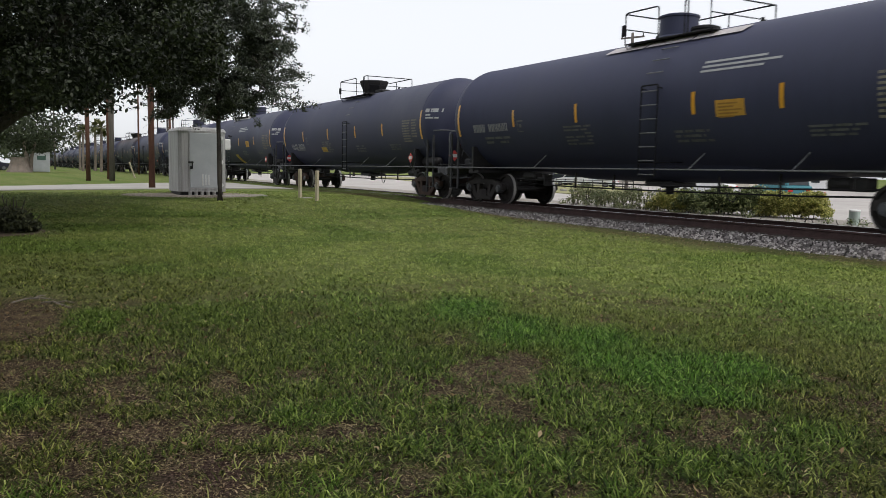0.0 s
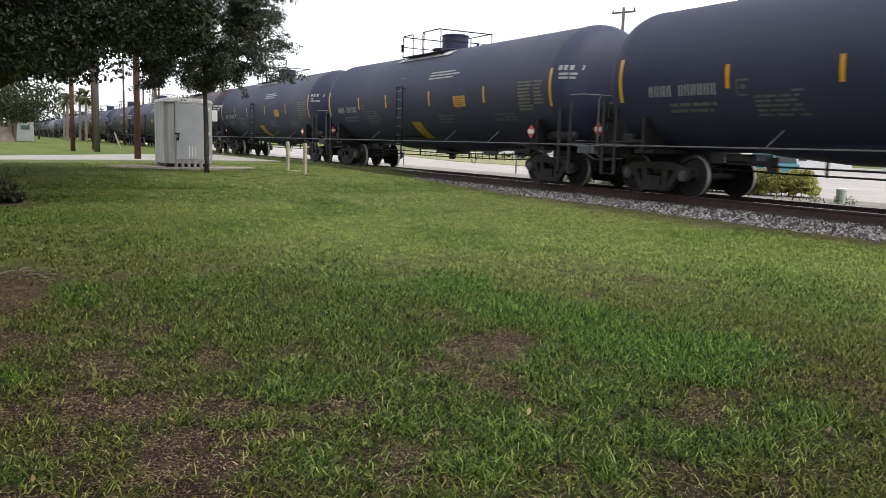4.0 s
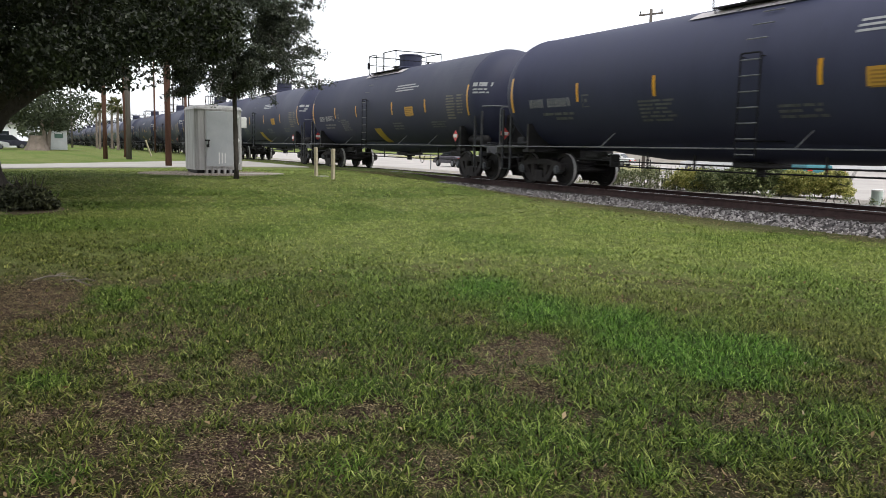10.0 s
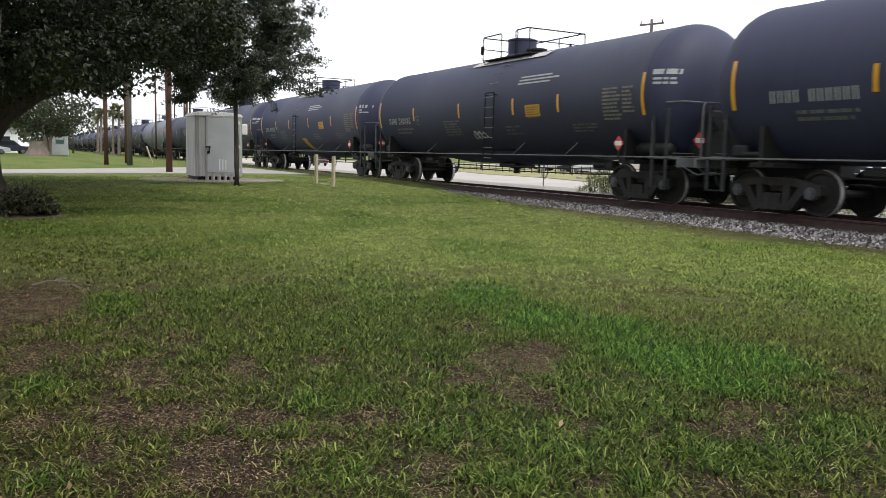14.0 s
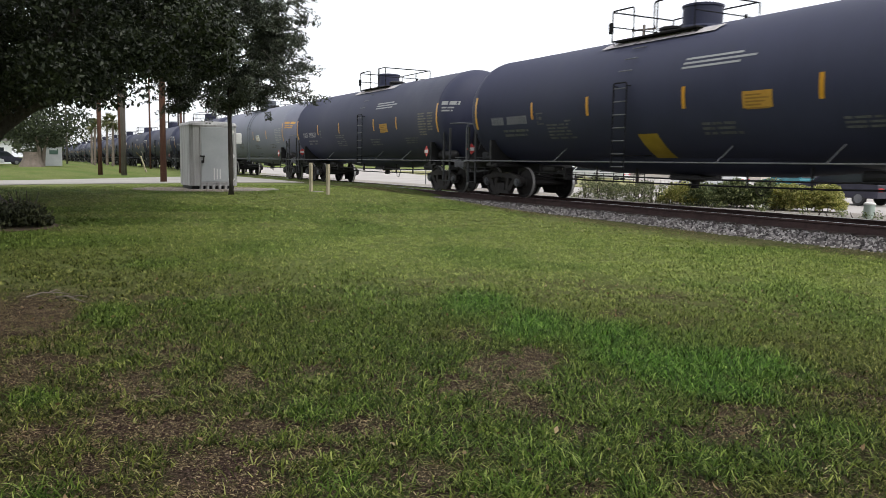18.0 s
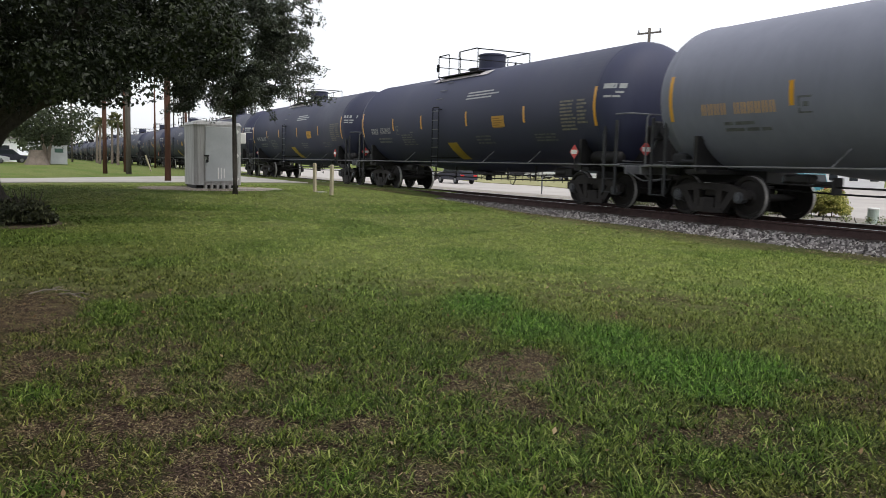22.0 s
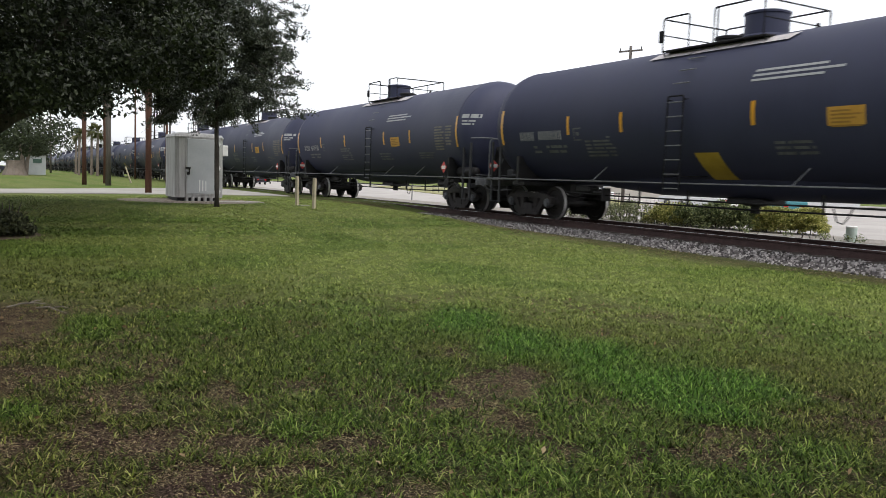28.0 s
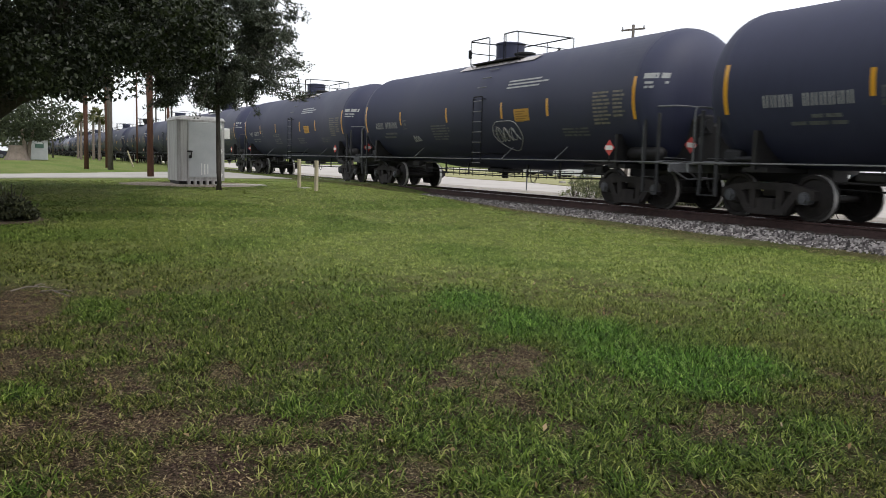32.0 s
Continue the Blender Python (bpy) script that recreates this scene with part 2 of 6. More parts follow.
def leafy(name, dark, mid, light, rough=0.5, patch=0.7, through_light=0.25, gloss=0.3):
    """Leaves: each island takes its own tone, and larger patches drift in colour."""
    m, n, l, b = nodes_of(name)
    geo = n.new("ShaderNodeNewGeometry")
    col = ramp_node(n, l, geo.outputs["Random Per Island"], [(0.0, dark), (0.55, mid), (1.0, light)])
    big = noise_node(n, l, patch, 3, 0.6)
    tone = ramp_node(n, l, big.outputs[0], [(0.3, (0.72, 0.74, 0.72)), (0.7, (1.25, 1.2, 1.05))])
    mul = mix_node(n, l, 1.0, col.outputs[0], tone.outputs[0], "MULTIPLY")
    l.new(mul.outputs[0], b.inputs["Base Color"])
    b.inputs["Roughness"].default_value = rough
    b.inputs["Specular IOR Level"].default_value = gloss
    tr = n.new("ShaderNodeBsdfTranslucent")
    l.new(mul.outputs[0], tr.inputs["Color"])
    mx = n.new("ShaderNodeMixShader")
    mx.inputs[0].default_value = through_light
    l.new(b.outputs[0], mx.inputs[1])
    l.new(tr.outputs[0], mx.inputs[2])
    l.new(mx.outputs[0], n["Material Output"].inputs["Surface"])
    return m


# live oak leaves: shade inside the dense crown is put into this darker green
M_OAKLEAF = leafy("shaded_live_oak_leaves", (0.007, 0.010, 0.005), (0.017, 0.025, 0.011), (0.042, 0.054, 0.024), 0.45, through_light=0.14, gloss=0.32)
# young oak leaves: brightened and greyed for the sky light that falls on them
M_YOUNGLEAF = leafy("lit_young_oak_leaves", (0.017, 0.024, 0.016), (0.046, 0.060, 0.039), (0.100, 0.120, 0.082), 0.38, through_light=0.2, gloss=0.55)
M_FARLEAF = leafy("far_foliage", (0.024, 0.033, 0.018), (0.046, 0.060, 0.033), (0.080, 0.096, 0.055), 0.6, patch=0.2)
M_HEDGE = leafy("yellow_green_hedge", (0.10, 0.13, 0.03), (0.36, 0.37, 0.11), (0.74, 0.70, 0.32), 0.5, patch=1.2, through_light=0.4)
M_HEDGE_DARK = leafy("dark_shrub_leaves", (0.05, 0.075, 0.035), (0.16, 0.20, 0.09), (0.46, 0.50, 0.27), 0.4, patch=1.2, through_light=0.35)
M_WEED = leafy("pale_weeds", (0.10, 0.12, 0.06), (0.18, 0.21, 0.11), (0.30, 0.32, 0.20), 0.6, patch=1.5)
M_DRYSHRUB = leafy("dark_dry_shrub", (0.016, 0.018, 0.011), (0.045, 0.052, 0.028), (0.10, 0.11, 0.055), 0.7)
M_PALM = leafy("palm_fronds", (0.06, 0.08, 0.03), (0.11, 0.12, 0.05), (0.2, 0.18, 0.08), 0.6)


# ---- mesh helpers ----
def part(name, bm, material, parent=None, label="", smooth=False):
    """Links a bmesh as one mesh object, under its thing or part where one is given."""
    me = bpy.data.meshes.new(name)
    bm.to_mesh(me)
    bm.free()
    for m in (material if isinstance(material, (list, tuple)) else [material]):
        me.materials.append(m)
    if smooth:
        me.polygons.foreach_set("use_smooth", [True] * len(me.polygons))
    ob = new(name, me)
    ob.parent = parent
    if label:
        tagged(ob, label)
    return ob


def mesh_of(name, verts, faces, material, parent=None, label=""):
    me = bpy.data.meshes.new(name)
    me.from_pydata(verts, [], faces)
    for m in (material if isinstance(material, (list, tuple)) else [material]):
        me.materials.append(m)
    ob = new(name, me)
    ob.parent = parent
    if label:
        tagged(ob, label)
    return ob


def thing(name, m, label, category, group="", kind=""):
    ob = new(name)
    ob.empty_display_size = 0.3
    ob.matrix_basis = m
    return tagged(ob, label, category, group, kind)


def box(bm, c, s, rot=None, bevel=0.0, mat=0):
    """A box of size s at c, turned by rot (degrees), its edges rounded."""
    m = Matrix.LocRotScale(Vector(c), Euler([radians(a) for a in (rot or (0, 0, 0))]), None) @ Matrix.Diagonal((*s, 1))
    made = bmesh.ops.create_cube(bm, size=1.0, matrix=m)["verts"]
    if bevel:
        edges = list({e for v in made for e in v.link_edges})
        bmesh.ops.bevel(bm, geom=edges, offset=bevel, segments=1, affect="EDGES", profile=0.5)
    elif mat:
        for f in {f for v in made for f in v.link_faces}:
            f.material_index = mat


def rod(bm, a, b, r, r2=None, seg=10, mat=0):
    a, b = Vector(a), Vector(b)
    d = b - a
    m = Matrix.Translation((a + b) / 2) @ d.to_track_quat("Z", "Y").to_matrix().to_4x4()
    vs = bmesh.ops.create_cone(bm, cap_ends=True, segments=seg, radius1=r, radius2=r if r2 is None else r2, depth=d.length, matrix=m)["verts"]
    if mat:
        for f in {f for v in vs for f in v.link_faces}:
            f.material_index = mat


def tube(bm, pts, r, seg=8):
    """A bent pipe through the points, with one ring a point."""
    pts = [Vector(p) for p in pts]
    rings = []
    for k, p in enumerate(pts):
        d = (pts[min(k + 1, len(pts) - 1)] - pts[max(k - 1, 0)]).normalized()
        q = d.to_track_quat("Z", "Y")
        rr = r[k] if isinstance(r, (list, tuple)) else r
        rings.append([bm.verts.new(p + q @ Vector((rr * math.cos(t), rr * math.sin(t), 0))) for t in (2 * math.pi * j / seg for j in range(seg))])
    for a, b in zip(rings, rings[1:]):
        for j in range(seg):
            bm.faces.new((a[j], a[(j + 1) % seg], b[(j + 1) % seg], b[j]))
    bm.faces.new(list(reversed(rings[0])))
    bm.faces.new(rings[-1])


def bent(corners, radius=0.12, steps=4):
    """Rounds the corners of a bent rail."""
    c = [Vector(p) for p in corners]
    out = [c[0]]
    for a, b, d in zip(c, c[1:], c[2:]):
        p, q = b + (a - b).normalized() * radius, b + (d - b).normalized() * radius
        for k in range(steps + 1):
            t = k / steps
            out.append((1 - t) ** 2 * p + 2 * t * (1 - t) * b + t * t * q)
    return out + [c[-1]]


def lathe(bm, profile, seg, axis="X", centre=(0, 0, 0)):
    """Turns (along, radius) pairs round an axis."""
    c = Vector(centre)
    rings = []
    for along, r in profile:
        ring = []
        for j in range(seg):
            t = 2 * math.pi * j / seg
            u, v = r * math.cos(t), r * math.sin(t)
            p = {"X": (along, u, v), "Y": (v, along, u), "Z": (u, v, along)}[axis]
            ring.append(bm.verts.new(c + Vector(p)))
        rings.append(ring)
    for a, b in zip(rings, rings[1:]):
        for j in range(seg):
            bm.faces.new((a[j], a[(j + 1) % seg], b[(j + 1) % seg], b[j]))
    bm.faces.new(list(reversed(rings[0])))
    bm.faces.new(rings[-1])
    bmesh.ops.recalc_face_normals(bm, faces=bm.faces[:])


def prism(bm, outline, y0, y1):
    """An outline in x and z, drawn out from y0 to y1."""
    a = [bm.verts.new((x, y0, z)) for x, z in outline]
    b = [bm.verts.new((x, y1, z)) for x, z in outline]
    n = len(a)
    bm.faces.new(a)
    bm.faces.new(list(reversed(b)))
    for k in range(n):
        bm.faces.new((a[k], b[k], b[(k + 1) % n], a[(k + 1) % n]))
    bmesh.ops.recalc_face_normals(bm, faces=bm.faces[:])


def value_noise(x, y, seed):
    xi, yi = np.floor(x).astype(int), np.floor(y).astype(int)
    fx, fy = x - xi, y - yi
    fx, fy = fx * fx * (3 - 2 * fx), fy * fy * (3 - 2 * fy)

    def h(a, b):
        v = np.sin(a * 127.1 + b * 311.7 + seed * 74.7) * 43758.5453
        return v - np.floor(v)
    return (h(xi, yi) * (1 - fx) + h(xi + 1, yi) * fx) * (1 - fy) + (h(xi, yi + 1) * (1 - fx) + h(xi + 1, yi + 1) * fx) * fy


def fractal(x, y, seed):
    return sum(value_noise(x * 2 ** k, y * 2 ** k, seed + k) / 2 ** k for k in range(4)) / 1.875


# ---- the plan: rails run along x, the lawn lies at y below the track ----
TRACK_Y = 14.465
RAIL_Z = 0.30
CAR_PITCH = 18.2
SPEED = 11.147
FIRST_CAR_X = -14.57
STREET_Z = -0.27


def smooth01(u):
    u = np.clip(u, 0, 1)
    return u * u * (3 - 2 * u)


def ground_z(x, y):
    """The lawn lies 0.3 m below the rails beside the viewer and comes up to them towards the crossing; the street beyond lies lower."""
    near = 0.30 * smooth01((-np.asarray(x, float) - 9) / 16)
    side = smooth01((np.asarray(y, float) - 14.0) / 3.0)
    dip = 0.85 * smooth01((np.asarray(y, float) - 10.9) / 1.5) * (1 - smooth01((-np.asarray(x, float) - 23) / 7))
    street = smooth01((np.asarray(y, float) - 19.2) / 2.6)
    return near * (1 - side) * (1 - dip) + 0.2 * side - (0.2 - STREET_Z + 0.08) * street * side


# bare and lush places of the lawn: x, y, half width and half depth as seen from the viewer's spot
BARE = [(-7.32, 0.07, 0.49, 1.11), (-6.73, -0.31, 0.36, 0.91), (-4.54, 1.1, 0.13, 0.35), (-3.64, 0.95, 0.17, 0.2), (-3.23, 1.04, 0.15, 0.08), (-3.48, 0.24, 0.09, 0.12), (-3.06, 0.55, 0.12, 0.17), (-2.83, 1.47, 0.09, 0.13), (-2.57, 1.34, 0.09, 0.06), (-4.03, 2.84, 0.22, 0.54), (-4.15, 2.54, 0.22, 0.42), (-4.39, 3.06, 0.16, 0.3), (-3.84, 0.59, 0.16, 0.25), (-3.38, 0.71, 0.17, 0.14), (-3.45, 1.48, 0.07, 0.12), (-2.93, 2.34, 0.1, 0.15), (-5.02, -0.05, 0.14, 0.18), (-2.4, 1.99, 0.1, 0.1), (-2.19, 2.45, 0.08, 0.11), (-1.96, 2.69, 0.07, 0.07), (-2.99, 0.75, 0.11, 0.11), (-3.06, 0.35, 0.08, 0.07)]
WORN = [(-5.94, 0.66, 0.27, 0.42), (-4.77, 0.55, 0.19, 0.44), (-4.0, 0.02, 0.15, 0.2), (-4.25, 1.96, 0.34, 0.32), (-5.1, 3.06, 0.24, 0.37), (-6.73, 2.98, 0.27, 0.31), (-3.33, 2.93, 0.29, 0.27), (-3.33, 2.08, 0.19, 0.16), (-2.75, 3.17, 0.33, 0.15), (-2.72, 3.55, 0.14, 0.11), (-3.11, 4.52, 0.15, 0.12), (-5.27, 4.53, 0.18, 0.22), (-4.7, 6.05, 0.22, 0.18), (-3.94, 0.35, 0.16, 0.26), (-3.88, 2.53, 0.52, 0.63), (-2.81, 2.84, 0.2, 0.14), (-2.71, 2.56, 0.14, 0.14), (-4.55, 1.57, 0.24, 0.3), (-5.46, 0.92, 0.22, 0.42), (-5.24, 7.69, 0.26, 0.26)]
UNDER_TREES = [(-20.2, -0.9, 1.4, 1.6), (-15.0, 0.0, 0.9, 0.9)]
LUSH = [(-6.16, 3.69, 0.37, 0.74), (-5.12, 3.59, 0.35, 0.63), (-4.57, 3.88, 0.38, 0.53), (-3.68, 3.69, 0.42, 0.58), (-3.5, 4.11, 0.35, 0.44), (-3.98, 3.53, 0.27, 0.35), (-3.18, 3.51, 0.31, 0.22), (-3.76, 1.3, 0.2, 0.28), (-3.81, 1.56, 0.15, 0.22), (-2.95, 1.93, 0.2, 0.18), (-2.67, 2.05, 0.22, 0.2), (-2.41, 2.62, 0.23, 0.2), (-2.28, 3.0, 0.21, 0.23), (-3.12, 1.73, 0.18, 0.19), (-4.57, 0.03, 0.17, 0.17), (-3.24, 0.03, 0.12, 0.12), (-2.85, 1.08, 0.13, 0.14), (-2.54, 1.68, 0.18, 0.12), (-2.93, 2.77, 0.12, 0.2), (-2.39, 3.47, 0.2, 0.23), (-6.85, 0.63, 0.26, 0.63), (-2.33, 2.15, 0.1, 0.15)]


def spot(x, y, row, wob):
    cx, cy, w, d = row
    r = math.hypot(cx, cy)
    ux, uy = cx / r, cy / r
    a = (x - cx) * ux + (y - cy) * uy
    b = -(x - cx) * uy + (y - cy) * ux
    return np.exp(-(((a / d) ** 2 + (b / w) ** 2) * wob) ** 1.5)


def lawn(x, y):
    """How bare (0 to 1) and how lush (0 to 1) the lawn is at each place."""
    wob = 0.45 + 1.1 * fractal(x * 5, y * 5, 17)
    dry = smooth01((3.2 - y) / 3.0) * smooth01((9 + x) / 5)
    bare = np.clip((fractal(x * 1.7 + 7, y * 1.7, 3) - 0.60 + 0.10 * dry) * 5.0, 0, 0.7)
    bare *= np.clip(1.1 - (np.hypot(x, y) - 4) / 7, 0.05, 1)
    for row in WORN:
        bare = np.maximum(bare, 0.6 * spot(x, y, row, wob))
    for row in BARE + UNDER_TREES:
        bare = np.maximum(bare, 0.88 * spot(x, y, row, wob))
    lush = np.clip((fractal(x * 0.7, y * 0.7 + 20, 5) - 0.5) * 2.2, 0, 0.45) * (1 - 0.7 * dry)
    for row in LUSH:
        lush = np.maximum(lush, (0.5 if row[1] < 2.3 or math.hypot(row[0], row[1]) < 4.4 else 1.0) * spot(x, y, row, wob * 0.72))
    bare = np.clip(bare + 0.35 * (fractal(x * 7, y * 7, 31) - 0.5) - 0.6 * lush * (bare < 0.7), 0, 1)
    return bare, lush


# ---- ground ----
def lawn_material():
    m, n, l, b = nodes_of("lawn_ground")
    at = n.new("ShaderNodeAttribute")
    at.attribute_name = "cover"
    sep = n.new("ShaderNodeSeparateColor")
    l.new(at.outputs["Color"], sep.inputs[0])
    coarse = noise_node(n, l, 1.1, 5, 0.65)
    fine = noise_node(n, l, 60, 5, 0.8)
    mixed = mix_node(n, l, 0.75, coarse.outputs[0], fine.outputs[0])
    turf = ramp_node(n, l, mixed.outputs[0], [(0.32, (0.075, 0.095, 0.028)), (0.52, (0.145, 0.170, 0.058)), (0.7, (0.25, 0.275, 0.11))])
    # bare earth; its darkest tone also stands in for shade between the blades
    soil = ramp_node(n, l, mixed.outputs[0], [(0.40, (0.007, 0.005, 0.004)), (0.53, (0.046, 0.029, 0.024)), (0.64, (0.21, 0.145, 0.12))])
    lush = mix_node(n, l, sep.outputs[1], turf.outputs[0], (0.05, 0.12, 0.014))
    both = mix_node(n, l, sep.outputs[0], lush.outputs[0], soil.outputs[0])
    grit = ramp_node(n, l, mixed.outputs[0], [(0.36, (0.20, 0.18, 0.16)), (0.6, (0.44, 0.41, 0.38))])
    paved = mix_node(n, l, sep.outputs[2], both.outputs[0], grit.outputs[0])
    l.new(paved.outputs[0], b.inputs["Base Color"])
    b.inputs["Roughness"].default_value = 0.95
    b.inputs["Specular IOR Level"].default_value = 0.03
    bump_node(n, l, b, fine.outputs[0], 0.9, 0.03)
    return m


def build_ground():
    def axis(lo, hi, step, ends):
        inner = list(np.arange(lo, hi + step / 2, step))
        out, d = [], step
        p = lo
        while p > -ends:
            d *= 1.35
            p -= d
            out.append(p)
        out.reverse()
        tail, d, p = [], step, hi
        while p < ends:
            d *= 1.35
            p += d
            tail.append(p)
        return np.array(out + inner + tail)
    xs, ys = axis(-34, 2, 0.2, 2500), axis(-4, 17.2, 0.2, 2500)
    gx, gy = np.meshgrid(xs, ys, indexing="ij")
    gz = ground_z(gx, gy) + 0.03 * (fractal(gx * 0.5, gy * 0.5, 12) - 0.5) * (np.abs(gx) < 60) * (np.abs(gy) < 60)
    nx, ny = gx.shape
    idx = np.arange(nx * ny).reshape(nx, ny)
    faces = np.stack([idx[:-1, :-1], idx[1:, :-1], idx[1:, 1:], idx[:-1, 1:]], -1).reshape(-1, 4)
    ob = mesh_of("ground", np.stack([gx, gy, gz], -1).reshape(-1, 3).tolist(), faces.tolist(), lawn_material())
    bare, lush = lawn(gx.ravel(), gy.ravel())
    under = smooth01((np.hypot(gx.ravel(), gy.ravel()) - 4) / 7)
    fringe = smooth01((gy.ravel() - 10.4) / 1.3) * (gy.ravel() < 12.8) * (gx.ravel() > -40)
    soil = np.clip(np.maximum(bare + 0.85 * (1 - under), 0.55 * fringe), 0, 1)
    beyond = (gy.ravel() > 15.4) * (gy.ravel() < 23) * (gx.ravel() > -70)
    col = np.stack([soil, lush, 0.95 * beyond, 0 * bare + 1], -1)
    at = ob.data.attributes.new("cover", "FLOAT_COLOR", "POINT")
    at.data.foreach_set("color", col.ravel())
    ob.data.polygons.foreach_set("use_smooth", [True] * len(ob.data.polygons))
    tagged(ob, "mown patchy lawn with bare earth and thatch", "lawn", kind="structure")


build_ground()


def grass_material():
    m, n, l, b = nodes_of("grass_blades")
    at = n.new("ShaderNodeAttribute")
    at.attribute_name = "cover"
    sep = n.new("ShaderNodeSeparateColor")
    l.new(at.outputs["Color"], sep.inputs[0])
    geo = n.new("ShaderNodeNewGeometry")
    isle = geo.outputs["Random Per Island"]
    # near-black low ends of turf and rich paint the small shadows among blades
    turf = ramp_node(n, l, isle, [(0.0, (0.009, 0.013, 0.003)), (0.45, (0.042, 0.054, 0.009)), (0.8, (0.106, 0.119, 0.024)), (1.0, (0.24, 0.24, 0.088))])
    rich = ramp_node(n, l, isle, [(0.0, (0.007, 0.020, 0.003)), (0.45, (0.040, 0.100, 0.010)), (0.8, (0.094, 0.195, 0.026)), (1.0, (0.22, 0.33, 0.085))])
    dead = ramp_node(n, l, isle, [(0.0, (0.026, 0.015, 0.010)), (0.55, (0.118, 0.075, 0.047)), (1.0, (0.34, 0.255, 0.175))])
    # pale ramp: brightness of the sunlit open lawn, put into the blade colour
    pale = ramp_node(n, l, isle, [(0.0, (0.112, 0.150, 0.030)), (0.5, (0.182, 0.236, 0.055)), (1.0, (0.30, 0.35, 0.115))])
    sunlit_turf = mix_node(n, l, sep.outputs[2], turf.outputs[0], pale.outputs[0])
    a = mix_node(n, l, sep.outputs[1], sunlit_turf.outputs[0], rich.outputs[0])
    plain = mix_node(n, l, sep.outputs[0], a.outputs[0], dead.outputs[0])
    tone = ramp_node(n, l, at.outputs["Alpha"], [(0.0, (0.55, 0.58, 0.55)), (1.0, (1.42, 1.38, 1.32))])
    c = mix_node(n, l, 1.0, plain.outputs[0], tone.outputs[0], "MULTIPLY")
    l.new(c.outputs[0], b.inputs["Base Color"])
    b.inputs["Roughness"].default_value = 0.6
    b.inputs["Specular IOR Level"].default_value = 0.08
    tr = n.new("ShaderNodeBsdfTranslucent")
    l.new(c.outputs[0], tr.inputs["Color"])
    mx = n.new("ShaderNodeMixShader")
    mx.inputs[0].default_value = 0.08
    l.new(b.outputs[0], mx.inputs[1])
    l.new(tr.outputs[0], mx.inputs[2])
    l.new(mx.outputs[0], n["Material Output"].inputs["Surface"])
    return m


M_GRASS = grass_material()


def build_grass(name, near, far, tufts, blades, spread, length, width, segs, seed, label, lean=(0.35, 1.15), thatch=False, arc=(24, 101)):
    """Tufts of arching grass blades over a ring of the lawn, thinned out on bare earth and taller where it is lush."""
    rng = np.random.default_rng(seed)
    a0, a1 = radians(arc[0]), radians(arc[1])
    count = int(tufts * (a1 - a0) / 2 * (far ** 2 - near ** 2))
    r = np.sqrt(rng.uniform(near ** 2, far ** 2, count))
    a = rng.uniform(a0, a1, count)
    tx, ty = -np.sin(a) * r, np.cos(a) * r
    bare, lush = lawn(tx, ty)
    patch = fractal(tx * 5, ty * 5, 77)
    limit = 11.85 + 2.0 * (fractal(tx * 0.6, ty * 0.6, 41) - 0.5) + 1.2 * smooth01((-tx - 17) / 7)
    keep = (ty < limit) & (rng.random(count) > bare * 0.95) & (rng.random(count) < 0.35 + 1.9 * np.clip(patch - 0.28, 0, 1) + 0.4 * lush)
    if thatch:
        keep = (rng.random(count) < np.clip(bare * 1.4 - 0.1, 0.04, 1)) & (ty < 12.2)
    road = (tx < -29.2 - 0.45 * np.maximum(ty, -2))
    pad = (np.hypot((tx + 26.6) / 1.9, (ty - 5.6) / 2.1) < 0.9)
    keep &= ~road & ~pad
    pick = np.repeat(np.flatnonzero(keep), blades)
    n = len(pick)
    bare, lush, patch, limit = bare[pick], lush[pick], patch[pick], limit[pick]
    tone = np.repeat(rng.uniform(0, 1, count)[keep], blades)
    heading = np.repeat(rng.uniform(0, 2 * np.pi, count)[keep], blades)
    x = tx[pick] + rng.normal(0, spread, n)
    y = ty[pick] + rng.normal(0, spread, n)
    z = ground_z(x, y) + 0.03 * (fractal(x * 0.5, y * 0.5, 12) - 0.5) - 0.004
    edge = smooth01((y - limit + 1.7) / 1.1)
    z = np.where(y > 11, np.maximum(z, np.interp(TRACK_Y - y, [1.0, 1.55, 2.35, 2.95, 3.3], [0.09, 0.08, -0.015, -0.06, -0.2])), z)
    ln = length * rng.uniform(0.5, 1.3, n) * (0.62 + 0.45 * patch + 0.45 * lush - 0.25 * edge - 0.25 * bare)
    wd = width * rng.uniform(0.65, 1.3, n)
    dry = smooth01((3.2 - y) / 3.0) * smooth01((9 + x) / 5)
    odds = 0.05 + 0.7 * bare + 0.12 * (1 - lush) * (patch < 0.45) + 0.34 * dry * (1 - lush) + 0.10 * (1 - lush) + 0.85 * edge
    dead = np.where(thatch, 1.0, rng.random(n) < odds) * rng.uniform(0.5, 1.0, n)
    # dead blades lie down, shorter than the live ones
    ln = np.where(dead > 0, ln * 0.7, ln)
    # most blades of a tuft fan out to all sides, some follow its heading; each bows over and swings sideways
    th = heading + rng.normal(0, 1.7, n)
    tilt = np.where(dead > 0, rng.uniform(1.1, 1.45, n), rng.uniform(lean[0], lean[1], n))
    curl = rng.uniform(0.15, 0.75, n)
    swing = rng.normal(0, 0.35, n)
    cx, cy, cz = x.copy(), y.copy(), z.copy()
    levels = [(cx, cy, cz, wd * 0.5, th)]
    for s in range(1, segs + 1):
        ang = tilt + curl * (s - 1) * 2.0 / max(segs - 1, 1)
        dirn = th + swing * (s - 1)
        cx = cx + np.cos(dirn) * np.sin(ang) * ln / segs
        cy = cy + np.sin(dirn) * np.sin(ang) * ln / segs
